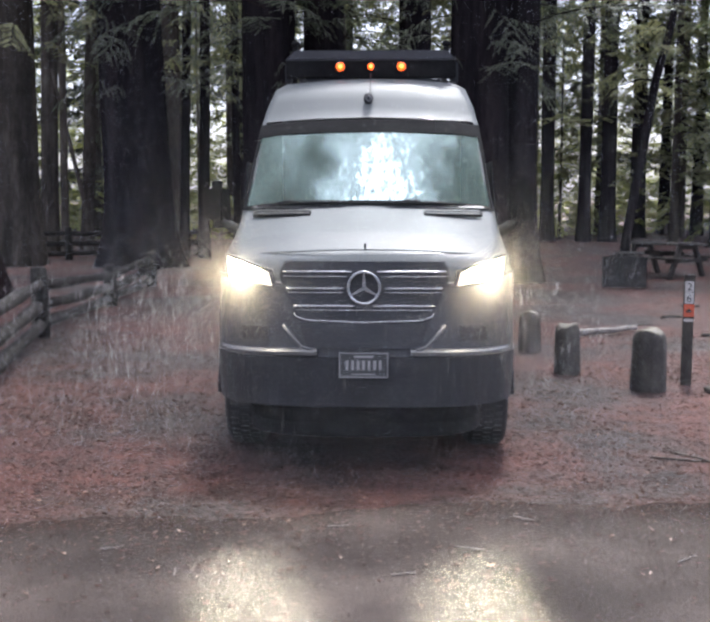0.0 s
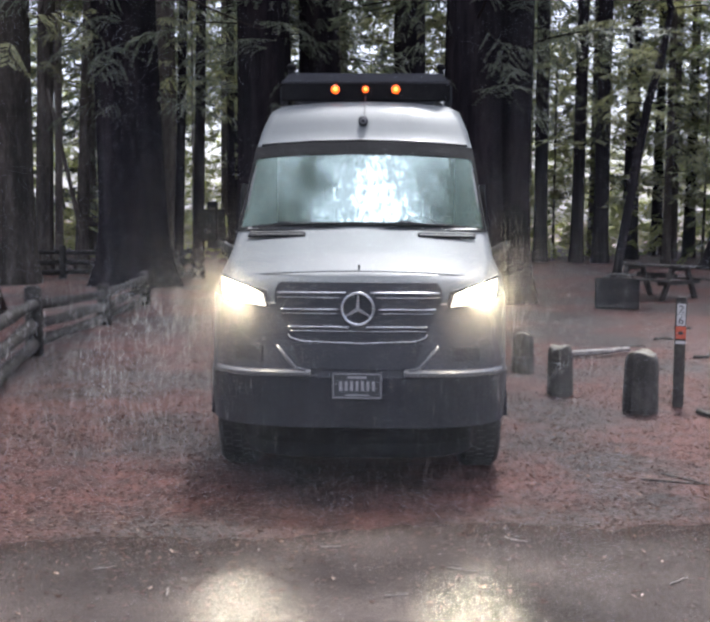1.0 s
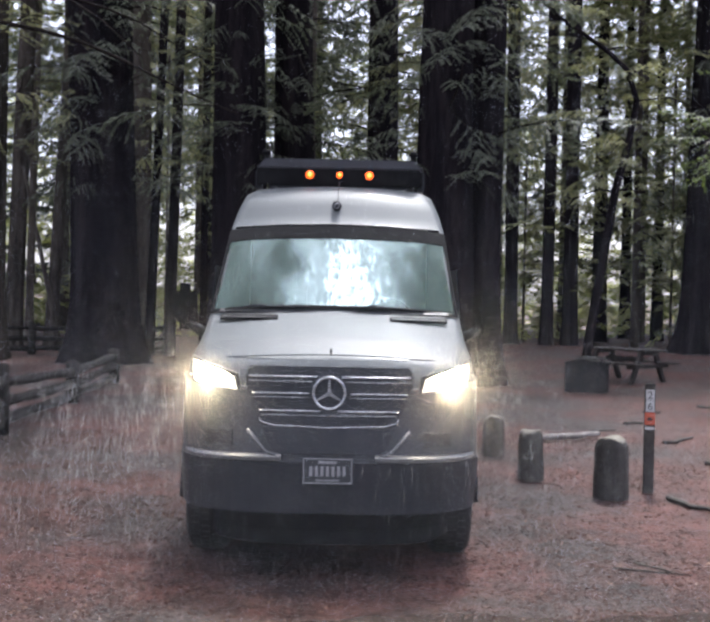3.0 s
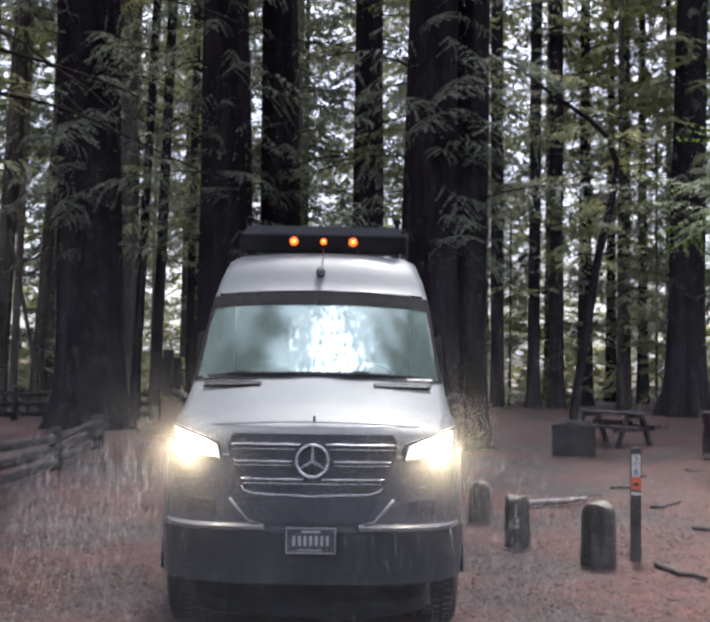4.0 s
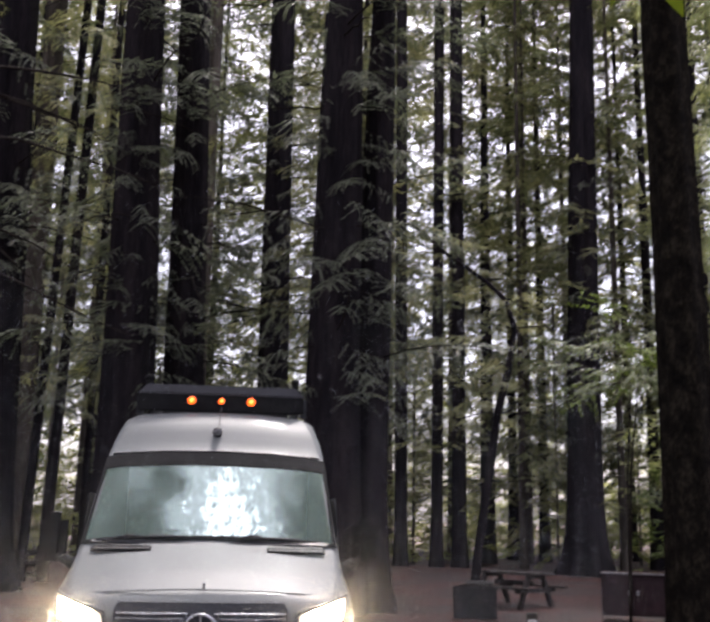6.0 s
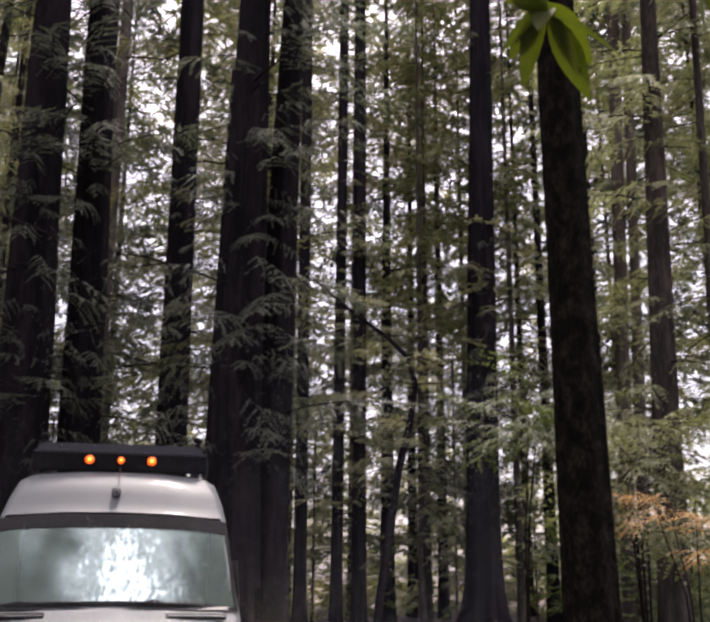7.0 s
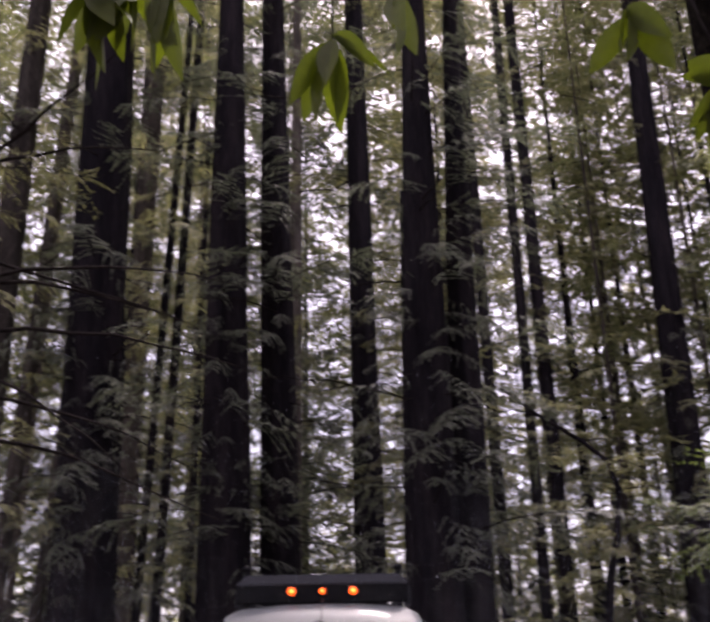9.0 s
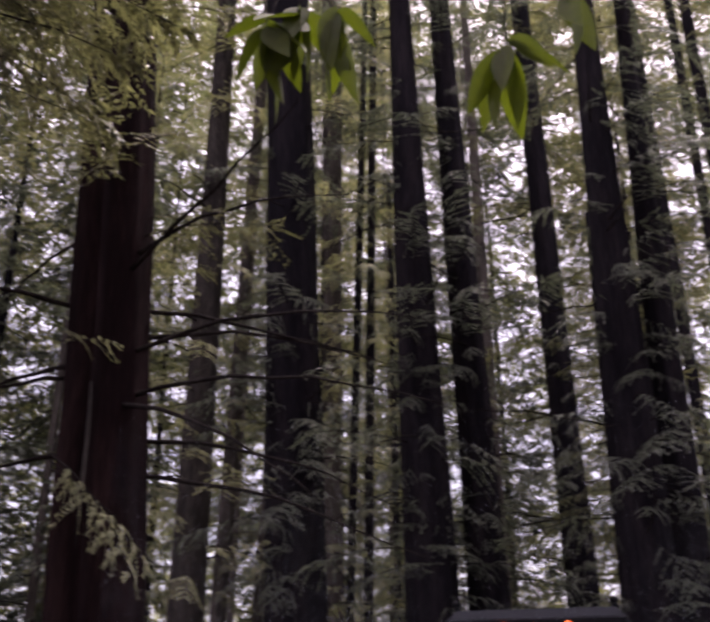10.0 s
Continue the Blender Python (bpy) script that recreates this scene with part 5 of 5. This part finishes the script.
def stump(x, y, r, h, seed, label, lean=0.0):
    rng = np.random.default_rng(seed)
    s = thing("stump_post", pose(x, y, rolling(x, y), 0, lean, rng.uniform(0, 360)), label, "stump", "stump bollards")
    n, verts, faces = 28, [], []
    zs = [-0.1, 0.0, 0.1, 0.25, 0.45, 0.65, 0.85, 0.95, 1.0]
    for q in zs:
        for k in range(n):
            a = 2 * math.pi * k / n
            rr = r * (1 + 0.07 * noise.noise(Vector((2.5 * math.cos(a), 2.5 * math.sin(a), seed))) + 0.035 * math.sin(9 * a + seed)) * (1.12 - 0.1 * q - (0.16 if q > 0.97 else 0.05 if q > 0.9 else 0))
            verts.append((rr * math.cos(a), rr * math.sin(a), q * h + 0.02 * math.sin(2 * a) * (q > 0.9)))
    for j in range(len(zs) - 1):
        for k in range(n):
            faces.append((j * n + k, j * n + (k + 1) % n, (j + 1) * n + (k + 1) % n, (j + 1) * n + k))
    arrays("bark_side", verts, faces, MOSSY, s, smooth=True)
    top = verts[-n:]
    cap = [(0.93 * x_, 0.93 * y_, z_ + 0.012) for x_, y_, z_ in top]
    arrays("cut_top", top + cap + [(0, 0, h + 0.02)], [(k, (k + 1) % n, n + (k + 1) % n, n + k) for k in range(n)] + [(n + k, n + (k + 1) % n, 2 * n) for k in range(n)], CUT, s, "pale mossy cut top", smooth=True)


def lettering(text, height, m, material, parent, name):
    curve = bpy.data.curves.new(name, "FONT")
    curve.body, curve.size, curve.align_x, curve.extrude = text, height, "CENTER", 0.001
    temp = bpy.data.objects.new(name, curve)
    scene.collection.objects.link(temp)
    bpy.context.view_layer.update()
    me = bpy.data.meshes.new_from_object(temp.evaluated_get(bpy.context.evaluated_depsgraph_get()))
    bpy.data.objects.remove(temp)
    me.transform(m)
    me.materials.clear()
    me.materials.append(material)
    ob = new(name, me)
    ob.parent = parent
    return ob


def site_post():
    p = thing("site_post", pose(3.15, 9.32, 0, 0, 0, -14), "slim wooden campsite post with number tiles and a red tag", "sign post")
    part("post", block((0.10, 0.09, 1.12), (0, 0, 0.50), 0.012), MOSSY, p)
    part("post_cap", block((0.11, 0.10, 0.03), (0, 0, 1.065), 0.01), WOOD, p)
    for z, text in ((0.965, "2"), (0.855, "6")):
        tile = part("number_tile", block((0.082, 0.006, 0.105), (0, -0.049, z), 0.002), WHITE_PAINT, p, "white number tile")
        lettering(text, 0.105, pose(0, -0.0535, z - 0.036, 90), BLACK_PAINT, tile, "numeral")
    tag = part("red_tag", block((0.094, 0.006, 0.12), (0, -0.049, 0.735), 0.002), RED_PAINT, p, "faded red tag")
    part("tag_mark", slab([(-0.03, 0.73), (0.0, 0.755), (0.03, 0.73), (0.02, 0.715), (-0.02, 0.715)], 0.003, pose(0, -0.0555, 0)), BLACK_PAINT, tag)
    part("white_tag", block((0.092, 0.006, 0.028), (0, -0.049, 0.64), 0.002), WHITE_PAINT, p)


def stick(a, b, r, seed, label="fallen stick lying on the needle litter", name="fallen_branch", material=None):
    rng = np.random.default_rng(seed)
    a, b = Vector(a), Vector(b)
    s = thing(name, Matrix.Translation(a), label, "branch", "fallen branches")
    side = Vector((-(b - a).y, (b - a).x, 0)).normalized()
    pts = [(b - a) * t + side * rng.normal() * r * 0.8 + Vector((0, 0, r)) for t in (0, 0.2, 0.4, 0.6, 0.8, 1.0)]
    part("wood", tube(pts, [r * (1 - 0.35 * k / 5) for k in range(6)], 8), material or MOSSY, s, smooth=True)


def rail_fence(spots, label):
    """spots: each post's x, y, height, and the share of the rails' height that is left there."""
    x0, y0 = spots[0][:2]
    f = thing("rail_fence", pose(x0, y0, 0), label, "fence", "rail fences")
    for i, (x, y, h, sag) in enumerate(spots):
        x, y = x - x0, y - y0
        part("post", tube([(x, y, -0.2), (x + 0.01, y, 0.5 * h), (x, y, h - 0.03), (x, y, h)], [0.125, 0.115, 0.11, 0.08], 12), OLD_RAIL, f, smooth=True)
    for i, (a, b) in enumerate(zip(spots, spots[1:])):
        for n, (h, r) in enumerate(((0.20, 0.075), (0.50, 0.08), (0.80, 0.075))):
            pts = [(a[0] - x0 + (b[0] - a[0]) * t + 0.012 * math.sin(7 * t + h * 9 + i), a[1] - y0 + (b[1] - a[1]) * t, h * (a[3] + (b[3] - a[3]) * t) + 0.012 * math.sin(3 * t + h * 5 + i)) for t in (-0.02, 0.2, 0.4, 0.6, 0.8, 1.02)]
            part("rail", tube(pts, [r * (0.85 + 0.25 * ((k * 7 + i + n) % 3) / 2) for k in range(6)], 10), OLD_RAIL, f, smooth=True)


def notice_board():
    n = thing("notice_board", pose(15.0, 26.0, 0, 0, 0, -30), "brown wooden notice board with a small roof", "notice board")
    for s in (-1, 1):
        part("post", block((0.10, 0.10, 2.0), (s * 0.52, 0.06, 1.0), 0.01), WOOD, n)
    part("panel", block((1.0, 0.05, 0.85), (0, 0, 1.42), 0.01), CUT, n, "plain brown panel")
    part("roof", block((1.3, 0.35, 0.05), (0, 0.02, 1.98), 0.01), WOOD, n)


notice_board()
picnic_table()
fire_ring()
locker(8.45, 19.1, -22, 1.2)
locker(12.4, 21.6, -30, 1.05)
stump(2.70, 9.05, 0.145, 0.56, 1, "upright cut log bollard with a mossy pale top")
stump(2.12, 9.9, 0.12, 0.50, 2, "upright dark log bollard", 4)
stump(1.98, 11.4, 0.12, 0.46, 3, "upright dark log bollard in the shade")
site_post()
rail_fence(((-3.35, 8.3, 0.98, 0.96), (-4.24, 12.5, 0.93, 0.86), (-4.35, 16.4, 0.70, 0.62), (-4.5, 20.3, 0.70, 0.66)), "old mossy split-rail fence of three logs")
rail_fence(((-12.5, 27.6, 1.0, 1.0), (-8.8, 28.7, 1.0, 1.0), (-5.0, 29.6, 1.0, 1.0)), "far split-rail fence among the trees")
stick((2.75, 12.45, 0.02), (3.70, 12.95, 0.03), 0.05, 1, "pale peeling log lying on the needle litter", material=PALE_LOG)
stick((3.22, 8.95, 0.0), (3.42, 8.35, 0.0), 0.03, 2)
stick((4.47, 12.51, 0.0), (5.02, 13.1, 0.0), 0.03, 3)
stick((4.49, 14.45, 0.0), (4.81, 14.58, 0.0), 0.035, 4)
stick((5.29, 15.95, 0.0), (5.52, 15.85, 0.0), 0.045, 5)
stick((6.55, 16.85, 0.0), (6.83, 16.74, 0.0), 0.045, 6)
stick((4.38, 11.0, 0.0), (4.95, 10.83, 0.0), 0.028, 9)
stick((3.75, 13.6, 0.0), (4.15, 13.75, 0.0), 0.022, 10)
stick((2.0, 6.6, 0.0), (2.5, 6.45, 0.0), 0.008, 7)
stick((2.2, 6.75, 0.0), (2.45, 6.45, 0.0), 0.008, 8)
for k, (x, y, turn, L) in enumerate(((0.62, 4.75, 160, 0.17), (0.25, 4.45, 195, 0.12), (1.55, 4.6, 35, 0.14), (-0.9, 4.4, 100, 0.10), (1.9, 4.15, 80, 0.12), (-1.35, 4.75, 20, 0.12), (0.95, 5.2, 140, 0.14), (-0.2, 5.1, 10, 0.12))):
    stick((x, y, 0.02), (x + L * math.cos(radians(turn)), y + L * math.sin(radians(turn)), 0.02), 0.004, 20 + k, "thin pale twig lying on the wet road", "fallen_twig", PALE_LOG)


# ---- leaves that hang into view close by ----
def leaf_mesh(length, wide):
    v, f = [], []
    for k in range(9):
        s = k / 8
        w = wide * math.sin(math.pi * s**0.85) ** 0.9 + 0.0006
        z = -0.12 * length * s * s
        v += [(-w, length * s, z + 0.3 * w), (0, length * s, z), (w, length * s, z + 0.3 * w)]
    for k in range(8):
        b = 3 * k
        f += [(b, b + 1, b + 4, b + 3), (b + 1, b + 2, b + 5, b + 4)]
    me = bpy.data.meshes.new("leaf")
    me.from_pydata(v, [], f)
    me.materials.append(LEAF)
    me.polygons.foreach_set("use_smooth", [True] * len(f))
    return me


LEAVES = [leaf_mesh(0.22, 0.034), leaf_mesh(0.185, 0.030), leaf_mesh(0.24, 0.036)]


def sprig(tree, whorl, seed, count, start, sag=(-88, -38)):
    """A twig that comes down from a limb and ends in a drooping whorl of leaves."""
    rng = np.random.default_rng(seed)
    a, b = Vector(start), Vector(whorl)
    stem_ = part("twig", tube([a, a.lerp(b, 0.4) + Vector((0.02, 0.0, 0.05)), a.lerp(b, 0.8) + Vector((0, 0, 0.02)), b], [0.005, 0.004, 0.003, 0.0025], 6), LIMB, tree, smooth=True)
    for k in range(count):
        turn = 360 * k / count + rng.uniform(-28, 28)
        leaf = new("leaf", LEAVES[rng.integers(3)])
        leaf.parent = stem_
        leaf.matrix_basis = Matrix.Translation(b + Vector((0, 0, rng.uniform(0, 0.05)))) @ pose(0, 0, 0, 0, 0, turn) @ pose(0, 0, 0, rng.uniform(*sag), rng.uniform(-35, 35), 0)


def bay_tree():
    """A small tree beside the camera's place: only the tips of its limb hang into view."""
    x0, y0 = 3.0, -1.4
    t = thing("bay_tree", pose(x0, y0, 0.03), "small bay tree with long green leaves hanging from a limb", "tree")
    part("trunk", tube([(0, 0, -0.2), (0.05, 0.02, 1.5), (-0.1, 0.1, 3.0), (-0.3, 0.3, 4.4)], [0.11, 0.10, 0.085, 0.05], 12), PALE_BARK, t, smooth=True)
    limb = [(-0.2, 0.2, 3.6), (-0.8, 1.3, 4.05), (-1.5, 2.7, 4.2), (-2.2, 3.3, 4.3), (-2.9, 3.5, 4.3), (-3.5, 3.6, 4.25)]
    part("limb", tube(limb, [0.04, 0.03, 0.022, 0.016, 0.011, 0.006], 8), PALE_BARK, t, smooth=True)
    for seed, (x, y, z), count, start, sag in ((1, (0.085, 2.02, 3.60), 8, 4, (-84, -22)), (2, (-0.52, 1.93, 3.70), 8, 5, (-88, -38)), (3, (-0.44, 1.95, 3.74), 9, 5, (-88, -30)), (8, (-0.34, 1.93, 3.71), 8, 5, (-88, -30)),
                                               (4, (1.01, 1.80, 3.325), 11, 3, (-72, -6)), (5, (1.34, 1.60, 3.45), 6, 2, (-80, -30)), (6, (0.80, 1.83, 3.55), 5, 3, (-86, -45)), (7, (0.25, 2.03, 3.80), 3, 4, (-88, -60))):
        sprig(t, (x - x0, y - y0, z - 0.03), seed, count, limb[start], sag)


bay_tree()


# ---- litter ----
def drift(x, y):
    """How thickly litter lies: in drifts, and thin on the road."""
    n = 0.5 + 0.5 * noise.noise(Vector((x * 0.5, y * 0.8, 2.0))) + 0.35 * noise.noise(Vector((x * 1.9, y * 2.6, 5.0)))
    return n * (1.0 if y > road_edge(max(-6, min(6, x))) else 0.015 + 0.95 * math.exp((y - road_edge(max(-6, min(6, x)))) / 0.42))


def litter(name, seed, count, size, wide, material, label, near=3.4, far=13.0, reach=6.0):
    rng = np.random.default_rng(seed)
    v, f, n = [], [], 0
    while n < count:
        y = near + (far - near) * rng.uniform() ** 1.5
        x = rng.uniform(-reach, reach) * (0.4 + 0.6 * y / far)
        if rng.uniform() > drift(x, y) or (abs(x) < 0.9 and 6.4 < y < 12.5):
            continue
        a, L, w = rng.uniform(0, 6.28), size * rng.uniform(0.4, 1.5), wide * rng.uniform(0.6, 1.4)
        z = (0.022 if y < road_edge(max(-6, min(6, x))) - 1.5 else 0.016 if y < road_edge(max(-6, min(6, x))) else rolling(x, y)) + rng.uniform(0.003, 0.014)
        c, s = math.cos(a), math.sin(a)
        t1, t2 = rng.uniform(-0.012, 0.012), rng.uniform(0.001, 0.01)
        b = len(v)
        v += [(x - s * w, y + c * w, z), (x + s * w, y - c * w, z + t2), (x + c * L + s * w * 0.3, y + s * L - c * w * 0.3, z + t1), (x + c * L - s * w * 0.3, y + s * L + c * w * 0.3, z + t1 + t2)]
        f += [(b, b + 1, b + 2), (b, b + 2, b + 3)]
        n += 1
    ob = tri_mesh(name, v, f, material, None, label)
    return tagged(ob, category="litter", kind="stuff")


litter("needle_litter", 11, 40000, 0.026, 0.0022, LITTER, "scattered red-brown needle sprays on wet ground")
litter("twig_litter", 13, 7000, 0.07, 0.004, LITTER, "twigs and needle sprays over the clearing", 7.0, 27.0, 15.0)
litter("bark_flakes", 12, 1500, 0.022, 0.006, LITTER_PALE, "pale flakes of bark and leaves on wet ground")


def rainfall(name, seed, count, low, high, label, across=(-24, 26), deep=(4.3, 11.0), length=(0.02, 0.075), water=RAIN, thick=1.0):
    """Falling drops, drawn out as the eye sees them."""
    rng = np.random.default_rng(seed)
    v, f = [], []
    for _ in range(count):
        d = rng.uniform(*deep)
        a = radians(rng.uniform(*across))
        x, y, z = d * math.sin(a), d * math.cos(a), rng.uniform(low, high)
        if abs(x) < 1.15 and 5.95 < y < 12.4:
            continue
        L, r = rng.uniform(*length), thick * rng.uniform(0.0006, 0.0016) * (0.4 + d / 12)
        tilt = 0.06 * L
        b = len(v)
        v += [(x - r, y, z), (x + r, y, z), (x, y + r, z), (x + tilt, y, z + L), (x - 0.3 * tilt, y, z - 0.3 * L)]
        f += [(b, b + 1, b + 3), (b + 1, b + 2, b + 3), (b + 2, b, b + 3), (b + 1, b, b + 4), (b + 2, b + 1, b + 4), (b, b + 2, b + 4)]
    ob = tri_mesh(name, v, f, water, None, label)
    return tagged(ob, category="rain", kind="stuff")


rainfall("rain", 21, 3800, 0.05, 1.6, "fine falling rain drops catching the light")
rainfall("rain_shower", 22, 1000, 0.35, 1.35, "rain beside a headlamp, whitened to look lit", (-23, -8.5), (5.4, 7.4), (0.03, 0.08), SHOWER, 0.47)
rainfall("rain_shower", 24, 420, 0.75, 1.35, "rain beside a headlamp, whitened to look lit", (-17, -8.5), (5.4, 7.0), (0.03, 0.08), SHOWER, 0.47)
rainfall("rain_shower", 23, 130, 0.55, 1.3, "rain beside a headlamp, whitened to look lit", (8, 14), (5.4, 7.0), (0.02, 0.06), SHOWER, 0.8)


def droplets(name, spots, low, high, seed, material, label):
    """Tiny airborne drops, one facet each."""
    rng = np.random.default_rng(seed)
    spots = np.array(spots)
    n = len(spots)
    corners = rng.normal(size=(n, 3, 3))
    corners *= rng.uniform(low, high, (n, 1, 1)) / np.linalg.norm(corners, axis=2, keepdims=True)
    ob = tri_mesh(name, (spots[:, None, :] + corners).reshape(-1, 3), np.arange(3 * n).reshape(-1, 3), material, None, label)
    return tagged(ob, category="mist", kind="stuff")


def clear_of_van(spots):
    """The spots that lie neither in the van nor under the ground."""
    m = np.array(VAN.matrix_world.inverted())
    q = spots @ m[:3, :3].T + m[:3, 3]
    bow = 0.72 - 0.75 * (1 - np.minimum(0.999, np.abs(q[:, 0]) / 1.07) ** 3.2) ** (1 / 3.2)
    inside = (np.abs(q[:, 0]) < 1.06) & (q[:, 1] < 6) & (q[:, 1] > bow)
    return spots[(q[:, 2] > 0.02) & ~inside]


def rain_mist():
    rng = np.random.default_rng(31)
    # Drops thickened and tinted blue into a veil that lifts the darks.
    n = 430000
    d, a = rng.uniform(5.2, 11.5, n), np.radians(rng.uniform(-24, 24, n))
    air = np.stack([d * np.sin(a), d * np.cos(a), 3.9 * rng.uniform(size=n) ** 2.0], 1)
    droplets("rain_mist", clear_of_van(air), 0.0009, 0.0021, 1, MIST, "fine rain mist over the clearing, thickened as a bluish veil")
    # More drops added before the van, to pale its dark bumper.
    n = 130000
    d, a = rng.uniform(3.6, 6.3, n), np.radians(rng.uniform(-16, 16, n))
    veil_air = np.stack([d * np.sin(a), d * np.cos(a), 0.1 + 1.5 * rng.uniform(size=n) ** 1.3], 1)
    droplets("spray_mist", clear_of_van(veil_air), 0.0005, 0.0012, 3, MIST, "drops added before the van's bumper as a pale veil")
    # Warm drops packed round each lamp, added to build up its halo.
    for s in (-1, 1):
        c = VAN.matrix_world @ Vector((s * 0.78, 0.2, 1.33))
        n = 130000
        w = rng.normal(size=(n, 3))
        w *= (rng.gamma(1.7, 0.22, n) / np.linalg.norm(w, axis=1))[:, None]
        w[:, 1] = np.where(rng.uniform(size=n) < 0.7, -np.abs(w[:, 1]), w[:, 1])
        droplets("lamp_mist", clear_of_van(w + np.array(c)), 0.0009, 0.002, 2, LAMP_HALO, "drops added thickly round a headlamp to make its halo")


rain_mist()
